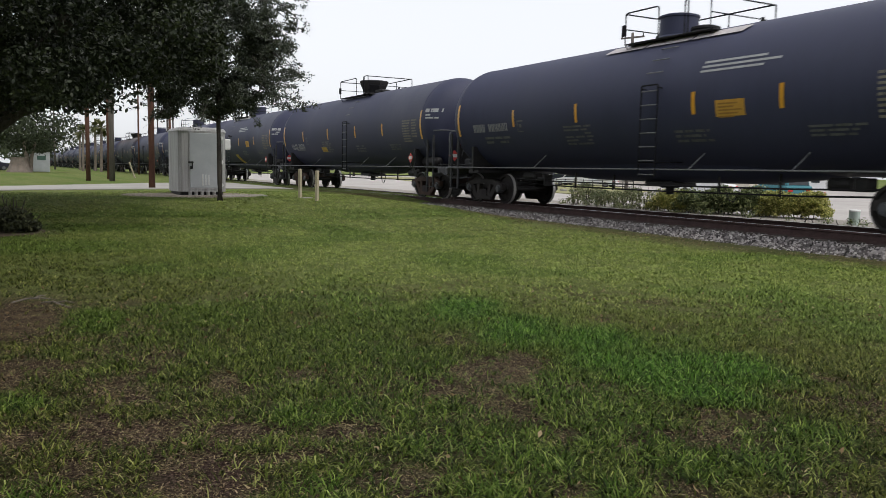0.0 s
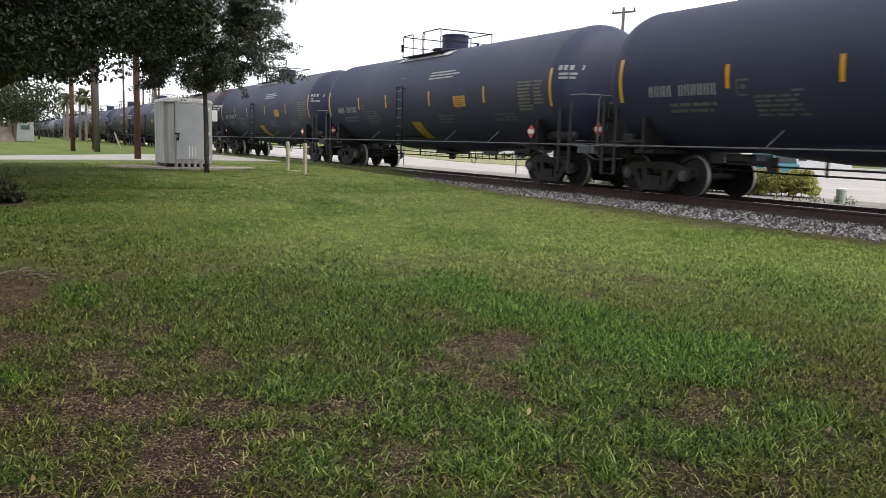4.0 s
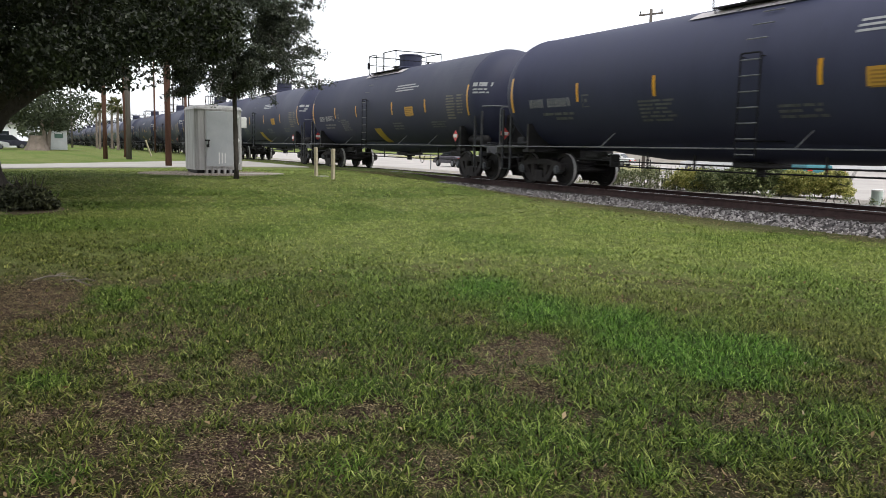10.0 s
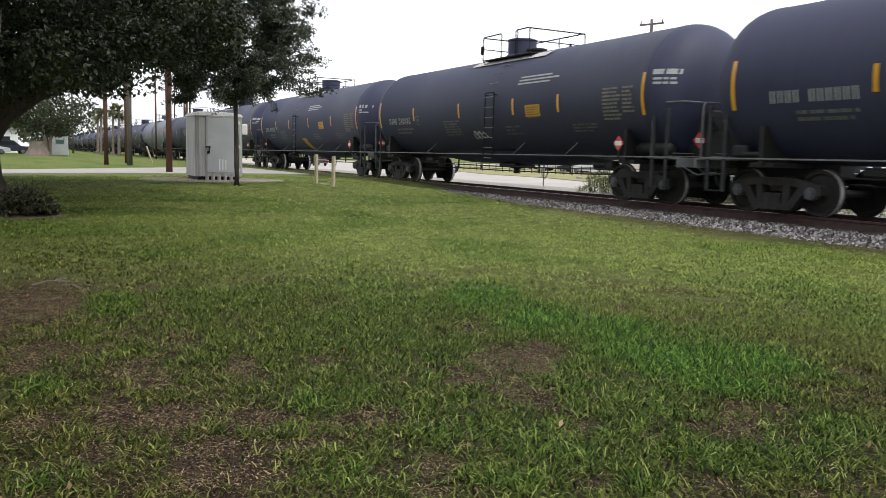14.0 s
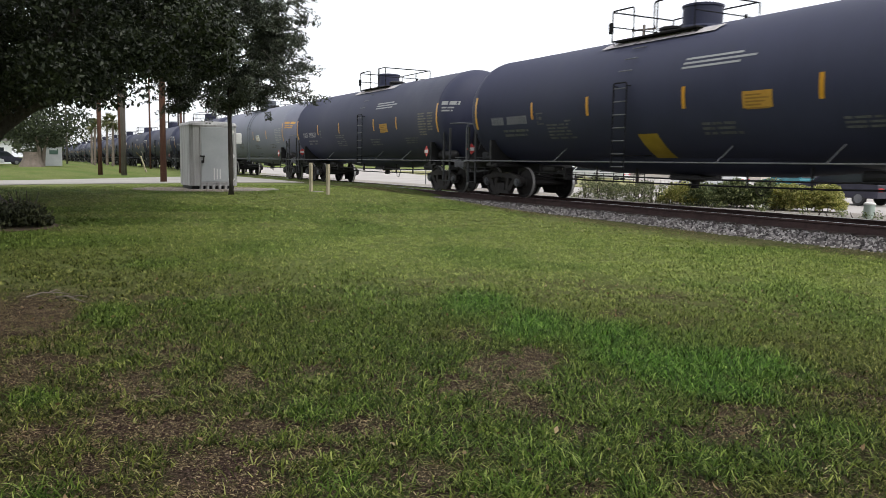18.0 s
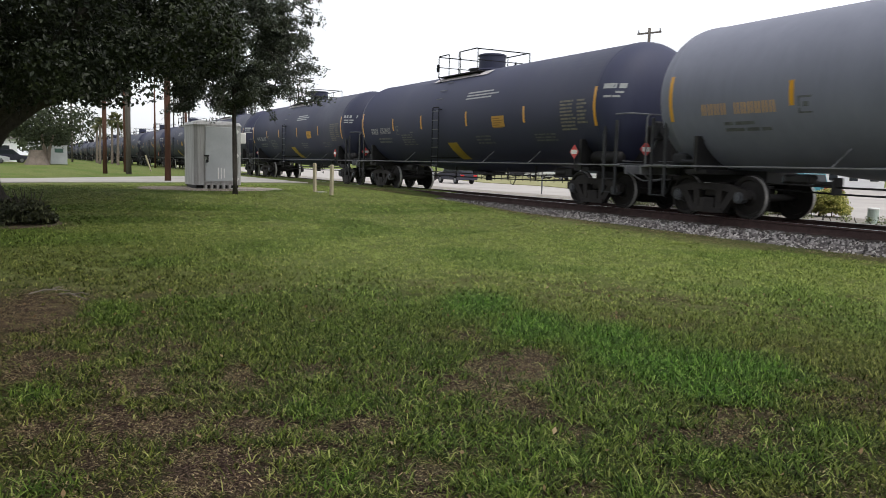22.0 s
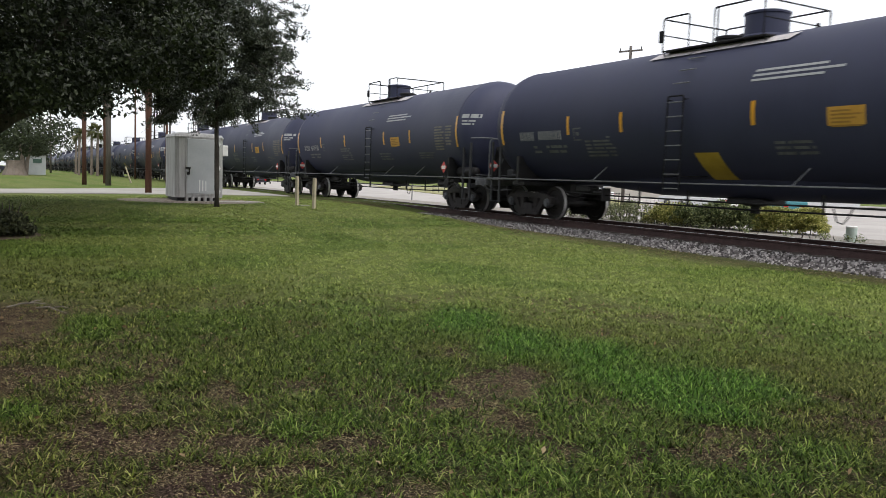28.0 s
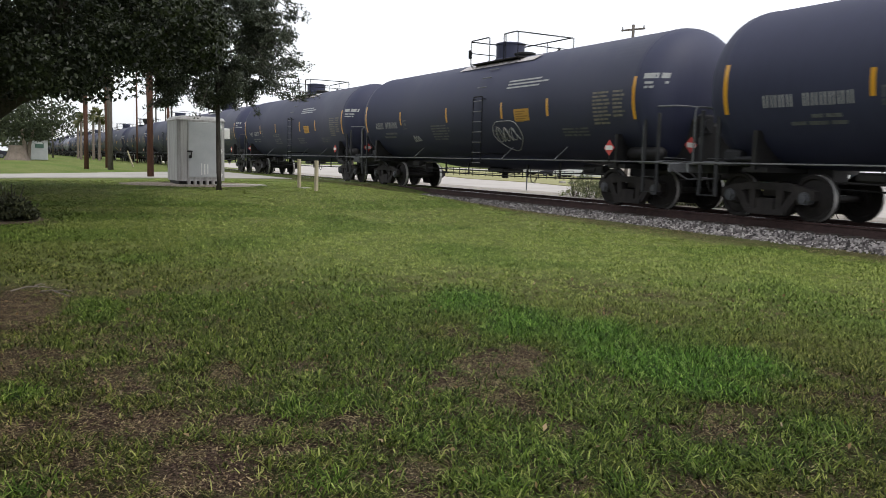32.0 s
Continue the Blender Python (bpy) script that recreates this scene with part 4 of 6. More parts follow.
def tank_car(kind, seed, panel, rusty=False, scrawl=False, late=0):
    """kind: 'black' (round valve housing, white stripes of lettering), 'old' (flared housing, faded markers) or 'grey'."""
    words = {"black": "black railway tank car with yellow reflector strips and orange sign",
             "old": "dusty black railway tank car with faded reflectors and rust" if rusty else "dusty black railway tank car with flared top housing",
             "grey": "grey railway tank car with orange stencils and white sign"}[kind]
    if scrawl:
        words = "black railway tank car with white graffiti and yellow reflector strips"
    elif panel:
        words = "black railway tank car with yellow flank panel and reflector strips"
    car = thing("tank_car", Matrix.Identity(4), words, "tank car", "cars of the freight train")
    paint = {"black": M_TANK, "old": M_TANK_RUST if rusty else M_TANK, "grey": M_TANK_GREY}[kind]
    frame_m = M_TRUCK_RUST if rusty or kind == "old" else M_TRUCK
    strip = M_YELLOW
    plan = BUILDS[(("panel", "panel_b", "panel_c")[late]) if kind == "black" and panel else ("plain_b" if late else "plain") if kind == "black" else kind]
    # shell
    bm = bmesh.new()
    head = [(TANK_HALF + HEAD * math.sin(k / 12 * math.pi / 2)) for k in range(1, 12)]
    xs = [TANK_HALF + 0.001] + head + [TANK_HALF + HEAD * 0.9995]
    prof = [(-x, max(tank_r(x), 0.02)) for x in reversed(xs)]
    for x in (-7.70, -7.69, -3.9, -3.88, 0, 3.88, 3.9, 7.69, 7.70):
        prof.append((x, TANK_R + (0.008 if abs(x) in (7.70,) else 0)))
    prof += [(x, max(tank_r(x), 0.02)) for x in xs]
    lathe(bm, prof, 72, "X", (0, 0, TANK_Z))
    part("tank", bm, paint, car, smooth=True)
    # jacket bands
    for x in (-TANK_HALF, TANK_HALF):
        bm = bmesh.new()
        lathe(bm, [(x - 0.035, TANK_R), (x - 0.03, TANK_R + 0.006), (x + 0.03, TANK_R + 0.006), (x + 0.035, TANK_R)], 72, "X", (0, 0, TANK_Z))
        part("jacket_band", bm, paint, car, smooth=True)
    # reflector strips
    for side in (-1, 1):
        for x in (-7.755, 7.755):
            bm = bmesh.new()
            decal(bm, x - 0.05, x + 0.05, 2.08, 3.06, side, 0.012, rows=8)
            part("reflector_strip", bm, strip, car, "tall reflector strip at the tank's end")
        for x in ((-4.63, -1.17, 2.15, 4.40) if scrawl in (1, 2) else plan["strips"]):
            bm = bmesh.new()
            decal(bm, x - 0.05, x + 0.05, 2.27, 2.74, side, 0.008, rows=5)
            part("reflector_strip", bm, strip, car)
        bm = bmesh.new()
        sx, sz, sw = plan["sign"]
        sh = 0.2 if kind == "old" else 0.33
        decal(bm, sx, sx + sw, sz, sz + sh, side, 0.008, rows=3)
        sign_m = {"black": M_SIGN, "old": M_PANEL, "grey": M_WHITE}[kind]
        plate = part("warning_sign", bm, sign_m, car, "white sign plate" if kind == "grey" else "orange sign plate")
        bm = bmesh.new()
        for k in range(5 if kind != "old" else 2):
            z = sz + sh - 0.06 - 0.065 * k
            stop = sx + sw - 0.07 - 0.1 * ((seed + k) % 3)
            decal(bm, sx + 0.07, stop, z - 0.032, z, side, 0.012, rows=1)
        part("sign_lettering", bm, M_SIGNTEXT, plate)
        if panel and kind == "black":
            bm = bmesh.new()
            decal(bm, -0.41, 0.25, 1.13, 1.77, side, 0.008, slant=-0.13, rows=7)
            part("flank_panel", bm, M_PANEL, car, "faded yellow slanting panel")
    # lettering as bars
    bm = bmesh.new()
    nx, nz = (-6.72, 1.90) if kind == "old" else (-6.85, 2.17)
    if kind == "old":
        figures(bm, nx, nz, 0.21, 0.25, 9, (4,))
    else:
        figures(bm, nx, nz, 0.175, 0.23, 11, (4,))
    tagged(part("number_marking", bm, {"black": M_NUMBER, "old": M_STENCIL, "grey": M_ORANGE_TXT}[kind], car), kind="stuff")
    bm = bmesh.new()
    stencil(bm, -6.3, -4.75, 1.80, 2.05, 2, 18, seed + 1)
    lx = -4.05 if panel else -2.35
    stencil(bm, lx, lx + 1.3, 1.70, 2.22, 6, 10, seed + 2, drop=0.04)
    stencil(bm, 1.55, 2.65, 1.68, 1.98, 3, 12, seed + 3, drop=0.04)
    for xa, xb, za, zb in ((-4.47, -4.17, 2.40, 2.44), (-4.47, -4.43, 2.12, 2.44), (-4.47, -4.17, 2.12, 2.15), (-4.36, -4.24, 2.24, 2.33)):
        decal(bm, xa, xb, za, zb, -1, 0.007, rows=1)
    stencil(bm, 4.9, 6.1, 1.72, 1.96, 3, 14, seed + 4)
    tagged(part("faint_lettering", bm, M_FAINT, car), kind="stuff")
    bm = bmesh.new()
    stencil(bm, 6.28, 6.98, 1.98, 2.80, 9, 12, seed + 5, fill=0.9, drop=0.0)
    stencil(bm, 7.02, 7.46, 2.14, 2.80, 7, 8, seed + 8, fill=0.85, drop=0.0)
    tagged(part("data_panel", bm, M_STENCIL if kind == "grey" else M_DATA, car), kind="stuff")
    bm = bmesh.new()
    stencil(bm, 8.0, 8.5, 2.93, 3.16, 1, 8, seed + 6, drop=0)
    stencil(bm, 8.04, 8.46, 2.74, 2.94, 2, 9, seed + 7, fill=0.8)
    tagged(part("end_lettering", bm, M_ORANGE_TXT if kind == "grey" else M_STENCIL, car), kind="stuff")
    if kind == "black":
        for k, (xa, xb) in enumerate(((0.05, 1.62), (0.02, 1.98), (0.0, 1.60))):
            bm = bmesh.new()
            z = 3.36 - 0.095 * k
            decal(bm, plan["lines"] + xa, plan["lines"] + xb, z - 0.045, z, -1, 0.008, rows=1, cols=8)
            part("white_line", bm, M_STENCIL, car)
    if scrawl:
        # each scrawl: an outline where it has one, and a run of loops through it
        for cx, cz, rx, rz, ring in {1: ((-0.1, 1.72, 0.55, 0.24, False),), 2: ((2.22, 1.84, 0.74, 0.42, True), (-3.65, 1.78, 0.34, 0.2, False)), 3: ((4.5, 1.75, 0.55, 0.3, False),)}[scrawl]:
            if ring:
                bm = bmesh.new()
                tube(bm, [on_tank(cx + rx * math.cos(t), cz + rz * math.sin(t) * (1 + 0.12 * math.sin(3 * t)), -1, 0.004) for t in (2 * math.pi * k / 30 for k in range(31))], 0.012, 4)
                part("graffiti_outline", bm, M_STENCIL, car, "white sprayed outline")
            bm = bmesh.new()
            tube(bm, [on_tank(cx - rx * 0.78 + rx * 1.5 * k / 60 + 0.12 * rx * math.sin(k * 0.9), cz + rz * 0.55 * math.sin(k * 0.62 + 0.4 * math.sin(k * 0.23)) * (1 - 0.3 * k / 60), -1, 0.004) for k in range(61)], 0.013, 4)
            part("graffiti", bm, M_STENCIL, car, "white sprayed scrawl")
    # side sills with braces
    for side in (-1, 1):
        bm = bmesh.new()
        box(bm, (0, side * 1.50, 1.10), (17.3, 0.045, 0.032), bevel=0.006)
        part("side_sill", bm, M_SILL, car, "dusty grey edge rail")
        for x in (-3.75, 2.02, 4.62):
            bm = bmesh.new()
            rod(bm, (x, side * 1.50, 1.10), (x + 0.12, side * 1.15, 1.46), 0.013, seg=6)
            part("sill_brace", bm, M_SILL, car)
    # ladder
    for side in (-1, 1):
        x0, x1 = plan["ladder"]
        bm = bmesh.new()
        hoop = bent([(x0, side * 1.74, 0.92), (x0, side * 1.74, 2.97), (x1, side * 1.74, 2.97), (x1, side * 1.74, 0.92)], 0.06)
        tube(bm, hoop, 0.020, 6)
        for x in (x0, x1):
            for z in (1.25, 2.9):
                rod(bm, (x, side * 1.74, z), on_tank(x, z, side, -0.02), 0.014, seg=6)
        if kind == "grey":
            # the rails of this ladder follow the shell up to the platform
            for x in (x0, x1):
                tube(bm, [(x, side * 1.74, 2.9)] + [on_tank(x, z, side, 0.09) for z in (3.1, 3.3, 3.5, 3.7, 3.85, 3.98, 4.1)], 0.02, 6)
        lad = part("ladder", bm, M_GREYSTEEL if kind == "grey" else M_RAILING, car)
        for z in (0.98, 1.29, 1.60, 1.91, 2.22, 2.53, 2.84, 3.26, 3.56, 3.84, 4.06):
            y = 1.74 if z < 3 else abs(on_tank(0, z, 1, 0.09).y)
            bm = bmesh.new()
            rod(bm, (x0, side * y, z), (x1, side * y, z), 0.014, seg=6)
            part("rung", bm, M_GREYSTEEL if kind == "grey" else M_SILL, lad)
    # top fittings
    if kind == "grey":
        bm = bmesh.new()
        lathe(bm, [(4.15, 0.24), (4.4, 0.24), (4.42, 0.34), (4.46, 0.43), (4.82, 0.46), (4.84, 0.42)], 28, "Z", (plan["dome"], 0, 0))
        part("valve_housing", bm, M_GREYSTEEL, car)
        bm = bmesh.new()
        box(bm, (0.75, 0, 4.36), (0.9, 0.35, 0.2), bevel=0.04)
        part("valve", bm, M_STEEL, car)
        bm = bmesh.new()
        rod(bm, (0.2, 0, 4.2), (0.2, 0, 4.5), 0.13, seg=14)
        part("vent_valve", bm, M_STEEL, car)
    elif kind == "old":
        bm = bmesh.new()
        lathe(bm, [(4.12, 0.46), (4.35, 0.46), (4.7, 0.64), (4.82, 0.68), (4.86, 0.60)], 8, "Z", (plan["dome"], 0, 0))
        part("valve_housing", bm, M_STEEL, car)
        bm = bmesh.new()
        box(bm, (0.95, 0, 4.33), (0.7, 0.5, 0.16), bevel=0.05)
        part("valve", bm, M_STEEL, car)
    else:
        bm = bmesh.new()
        lathe(bm, [(4.2, 0.46), (4.28, 0.52), (4.33, 0.46), (4.74, 0.46), (4.76, 0.485), (4.80, 0.485), (4.83, 0.40)], 32, "Z", (plan["dome"], 0, 0))
        part("valve_housing", bm, M_TANK, car)
        bm = bmesh.new()
        lathe(bm, [(4.15, 0.30), (4.36, 0.30), (4.37, 0.34), (4.42, 0.34), (4.45, 0.26)], 20, "Z", (plan["dome"] + 0.85 if not panel else -1.0, 0, 0))
        part("manway", bm, M_STEEL, car)
        bm = bmesh.new()
        lathe(bm, [(4.15, 0.12), (4.4, 0.12), (4.46, 0.07)], 12, "Z", (plan["dome"] - 0.62, 0, 0))
        part("vent_valve", bm, M_STEEL, car)
    for side in (-1, 1):
        bm = bmesh.new()
        box(bm, (sum(plan["top"]) / 2, side * 0.86, 4.14), (plan["top"][1] - plan["top"][0] + 0.1, 0.30, 0.025), bevel=0.006)
        plate = part("walkway", bm, M_STEEL, car)
        bm = bmesh.new()
        sk0, sk1 = plan["skirt"]
        third = (sk1 - sk0) / 3
        for xa, xb in ((sk0 + 0.03, sk0 + third - 0.06), (sk0 + third, sk1 - third - 0.06), (sk1 - third, sk1 - 0.06)):
            if kind == "black":
                decal(bm, xa, xb, 3.95, 4.10, side, 0.03, slant=0.12, rows=2, cols=2)
        if kind == "black":
            part("platform_skirt", bm, M_WALK, plate)
        else:
            bm.free()
    railing(car, M_RAILING, plan)
    bm = bmesh.new()
    vx = plan["top"][1] + 0.25
    rod(bm, (vx, 0.3, 4.2), (vx, 0.3, 4.40), 0.06, seg=10)
    rod(bm, (vx, 0.3, 4.40), (vx, 0.3, 4.48), 0.04, seg=10)
    part("relief_valve", bm, M_STEEL, car)
    # underside: the shell slopes down to the middle; outlet, pipes, brake gear
    bm = bmesh.new()
    lathe(bm, [(-5.4, 0.72), (-4.4, 0.86), (-2.8, 0.985), (0, 1.005), (2.8, 0.985), (4.4, 0.86), (5.4, 0.72)], 36, "X", (0, 0, 1.80))
    part("belly", bm, paint, car, smooth=True)
    bm = bmesh.new()
    rod(bm, (0, 0, 1.0), (0, 0, 0.66), 0.30, 0.22, seg=16)
    rod(bm, (0, 0, 0.66), (0, 0, 0.5), 0.11, seg=12)
    box(bm, (0, 0, 0.76), (1.0, 0.8, 0.14), bevel=0.04)
    part("bottom_outlet", bm, M_STEEL, car)
    for y, z in ((-0.62, 0.74), (-0.3, 0.60)):
        bm = bmesh.new()
        tube(bm, [(-6.2, y, z + 0.05), (-4, y, z), (0, y, z - 0.02), (4, y, z), (6.2, y, z + 0.05)], 0.022, 6)
        part("brake_pipe", bm, M_STEEL, car)
    for x in (-3.1, -1.5, 2.0, 3.6):
        bm = bmesh.new()
        box(bm, (x, -0.5, 0.82), (0.05, 0.05, 0.50), bevel=0.008)
        part("pipe_hanger", bm, M_STEEL, car)
    bm = bmesh.new()
    rod(bm, (4.7, -0.45, 0.86), (5.2, -0.45, 0.86), 0.13, seg=16)
    box(bm, (5.45, -0.5, 0.86), (0.3, 0.3, 0.26), bevel=0.03)
    part("brake_cylinder", bm, M_STEEL, car)
    bm = bmesh.new()
    box(bm, (-5.15, -0.5, 0.88), (0.6, 0.36, 0.2), bevel=0.05)
    rod(bm, (-4.72, -0.6, 0.80), (-4.3, -0.6, 0.80), 0.05, seg=8)
    box(bm, (-4.25, -0.6, 0.76), (0.06, 0.3, 0.34), bevel=0.01)
    part("brake_rigging", bm, M_STEEL, car)
    bm = bmesh.new()
    tube(bm, [(2.3, -0.62, 0.70), (2.4, -0.64, 0.46), (2.52, -0.62, 0.42), (2.62, -0.62, 0.55), (2.7, -0.62, 0.72)], 0.014, 6)
    part("hanging_chain", bm, M_STEEL, car)
    # ends
    for s in (-1, 1):
        bm = bmesh.new()
        box(bm, (s * 7.5, 0, 0.90), (2.6, 0.5, 0.34), bevel=0.02)
        part("stub_sill", bm, M_STEEL, car)
        bm = bmesh.new()
        prism(bm, [(s * 7.75, 1.05), (s * 8.66, 1.05), (s * 8.70, 1.95), (s * 8.62, 2.1), (s * 7.75, 2.1)], -0.62, 0.62)
        part("head_brace", bm, M_STEEL, car)
        bm = bmesh.new()
        for y in (-1, 1):
            prism(bm, [(s * 7.02, 0.98), (s * 7.12, 0.98), (s * 7.12, 1.75), (s * 7.02, 1.75)], y * 1.30, y * 1.50)
            prism(bm, [(s * 7.05, 0.98), (s * 7.09, 0.98), (s * 7.09, 1.62), (s * 7.05, 1.62)], y * 0.5, y * 1.31)
        box(bm, (s * 7.07, 0, 0.98), (0.6, 2.9, 0.10), bevel=0.01)
        part("bolster_saddle", bm, M_STEEL, car)
        bm = bmesh.new()
        box(bm, (s * 8.35, 0, 1.08), (0.95, 2.96, 0.045), bevel=0.008)
        box(bm, (s * 8.83, 0, 0.98), (0.06, 2.96, 0.2), bevel=0.01)
        part("end_platform", bm, M_SILL, car, "dusty grey end platform")
        bm = bmesh.new()
        box(bm, (s * 8.93, 0, 0.86), (0.24, 0.22, 0.22), bevel=0.03)
        box(bm, (s * 9.06, 0.03, 0.86), (0.22, 0.28, 0.27), bevel=0.05)
        part("coupler", bm, M_TRUCK, car)
        for y in (-1, 1):
            bm = bmesh.new()
            for x in (8.02, 8.46):
                box(bm, (s * x, y * 1.47, 1.30), (0.085, 0.06, 1.80), bevel=0.012)
            end_l = part("corner_ladder", bm, M_LADDER, car)
            for z in (0.42, 0.76):
                bm = bmesh.new()
                box(bm, (s * 8.24, y * 1.47, z), (0.44, 0.05, 0.022), bevel=0.004)
                part("rung", bm, M_LADDER, end_l)
        bm = bmesh.new()
        if s > 0:
            tube(bm, bent([(7.95, -1.45, 1.1), (7.95, -1.45, 2.36), (8.8, -1.3, 2.36), (8.8, 1.3, 2.36), (7.95, 1.45, 2.36), (7.95, 1.45, 1.1)], 0.15), 0.02, 6)
        else:
            tube(bm, bent([(-8.75, -1.4, 1.1), (-8.75, -1.4, 2.3), (-8.75, 1.4, 2.3), (-8.75, 1.4, 1.1)], 0.15), 0.02, 6)
        part("handrail", bm, M_SILL, car)
        for y in (-0.55, 0.3):
            bm = bmesh.new()
            box(bm, (s * 8.72, y, 1.6), (0.06, 0.09, 1.05), bevel=0.01)
            part("end_post", bm, M_STEEL, car)
        if s < 0:
            continue
        # hazard placards on posts
        bm = bmesh.new()
        m = Matrix.Translation((s * 6.95, -1.60, 1.42))
        box(bm, m.translation, (0.27, 0.012, 0.27), rot=(0, 45, 0), bevel=0.003)
        plac = part("hazard_placard", bm, M_PLACARD, car, "red diamond hazard placard")
        bm = bmesh.new()
        box(bm, (s * 6.95, -1.609, 1.42), (0.25, 0.008, 0.11))
        part("placard_band", bm, M_WHITE, plac)
        bm = bmesh.new()
        box(bm, (s * 6.95, -1.585, 1.27), (0.04, 0.02, 0.4))
        part("placard_bracket", bm, M_STEEL, plac)
    bm = bmesh.new()
    box(bm, (8.84, -0.85, 1.5), (0.012, 0.27, 0.27), rot=(45, 0, 0), bevel=0.003)
    plac = part("hazard_placard", bm, M_PLACARD, car, "red diamond hazard placard")
    bm = bmesh.new()
    box(bm, (8.849, -0.85, 1.5), (0.008, 0.25, 0.11))
    part("placard_band", bm, M_WHITE, plac)
    # air reservoir, valve and brake wheel at the leading end
    bm = bmesh.new()
    lathe(bm, [(7.16, 0.05), (7.2, 0.13), (7.27, 0.165), (8.2, 0.165), (8.27, 0.13), (8.31, 0.05)], 20, "X", (0, -1.12, 1.29))
    part("air_reservoir", bm, M_STEEL, car, smooth=True)
    bm = bmesh.new()
    box(bm, (-7.9, -1.05, 1.26), (0.4, 0.3, 0.26), bevel=0.05)
    rod(bm, (-7.75, -1.2, 1.2), (-7.35, -1.2, 1.2), 0.05, seg=8)
    part("air_valve", bm, M_LADDER, car)
    bm = bmesh.new()
    ring = [(8.78, 0.75 + 0.27 * math.cos(t), 1.75 + 0.27 * math.sin(t)) for t in (2 * math.pi * k / 16 for k in range(17))]
    tube(bm, ring, 0.016, 6)
    for k in range(4):
        t = math.pi / 2 * k
        rod(bm, (8.78, 0.75, 1.75), (8.78, 0.75 + 0.27 * math.cos(t), 1.75 + 0.27 * math.sin(t)), 0.012, seg=6)
    part("brake_wheel", bm, M_STEEL, car)
    bm = bmesh.new()
    box(bm, (8.70, -0.30, 1.98), (0.18, 0.42, 0.46), bevel=0.04)
    rod(bm, (8.80, -0.30, 1.98), (8.86, -0.30, 1.98), 0.13, seg=12)
    part("brake_housing", bm, M_LADDER, car)
    bm = bmesh.new()
    tube(bm, [(8.72, -0.42, 1.75), (8.70, -0.50, 1.45), (8.66, -0.52, 1.15)], 0.02, 6)
    part("brake_chain", bm, M_SILL, car)
    for s in (-1, 1):
        for z in (1.13, 1.20):
            bm = bmesh.new()
            box(bm, (s * 8.45, 0, z), (0.05 if z > 1.15 else 0.6, 2.5, 0.02), bevel=0.004)
            part("step_grating", bm, M_SILL, car)
        bm = bmesh.new()
        tube(bm, [(s * 8.9, -0.36, 0.86), (s * 9.0, -0.40, 0.60), (s * 9.06, -0.38, 0.46), (s * 9.1, -0.3, 0.52)], 0.026, 6)
        part("air_hose", bm, M_STEEL, car)
        bm = bmesh.new()
        tube(bm, bent([(s * 8.86, -1.42, 0.95), (s * 8.95, -1.0, 0.72), (s * 8.95, -0.4, 0.78)], 0.1), 0.018, 6)
        part("uncoupling_lever", bm, M_SILL, car)
    for x in (-7.09, 7.09):
        truck(car, x, frame_m)
    return car


PANELS = {2, 3, 4, 7, 8, 10, 11, 14, 15, 16, 17, 22, 25, 26, 29, 33}
CAR_COUNT = 38
SCRAWLS = {9: 1, 20: 2, 16: 3}
cars = []
masters = {}
for k in range(-1, CAR_COUNT):
    kind = "grey" if k in (13, 30) else "old" if k in (1, 5, 24) else "black"
    key = (kind, k in PANELS and kind == "black", k == 5, SCRAWLS.get(k, 0), k % 3 if kind == "black" else 0, {6: 1, 17: 1, 7: 2}.get(k, 0))
    if key not in masters:
        masters[key] = tank_car(kind, 10 * len(masters) + key[4], key[1], key[2], key[3], key[5])
        c = masters[key]
    else:
        c = copy_thing(masters[key], Matrix.Identity(4))
    c.matrix_basis = pose(FIRST_CAR_X - CAR_PITCH * k, TRACK_Y, RAIL_Z)
    cars.append(c)


# ---- leaves ----
def leaf_mesh(name, centres, size, ratio, seed, material, parent=None, label="", droop=0.35):
    """Small folded leaves, one island each, at the given centres."""
    rng = np.random.default_rng(seed)
    n = len(centres)
    d = rng.normal(size=(n, 3))
    d[:, 2] -= droop
    d /= np.linalg.norm(d, axis=1)[:, None]
    u = np.cross(d, rng.normal(size=(n, 3)))
    u /= np.linalg.norm(u, axis=1)[:, None] + 1e-9
    nrm = np.cross(d, u)
    s = size * rng.uniform(0.6, 1.35, n)[:, None]
    w = s * ratio
    v = np.empty((n, 4, 3))
    v[:, 0] = centres - d * s * 0.5
    v[:, 1] = centres + u * w * 0.5 + nrm * w * 0.15
    v[:, 2] = centres + d * s * 0.5
    v[:, 3] = centres - u * w * 0.5 + nrm * w * 0.15
    base = (np.arange(n) * 4)[:, None]
    f = (base[:, None, :] + np.array([[0, 1, 2], [0, 2, 3]])[None]).reshape(-1, 3)
    me = bpy.data.meshes.new(name)
    me.vertices.add(n * 4)
    me.vertices.foreach_set("co", v.ravel())
    me.loops.add(len(f) * 3)
    me.loops.foreach_set("vertex_index", f.ravel())
    me.polygons.add(len(f))
    me.polygons.foreach_set("loop_start", np.arange(0, len(f) * 3, 3))
    me.update(calc_edges=True)
    me.materials.append(material)
    ob = new(name, me)
    ob.parent = parent
    if label:
        tagged(ob, label)
    return ob


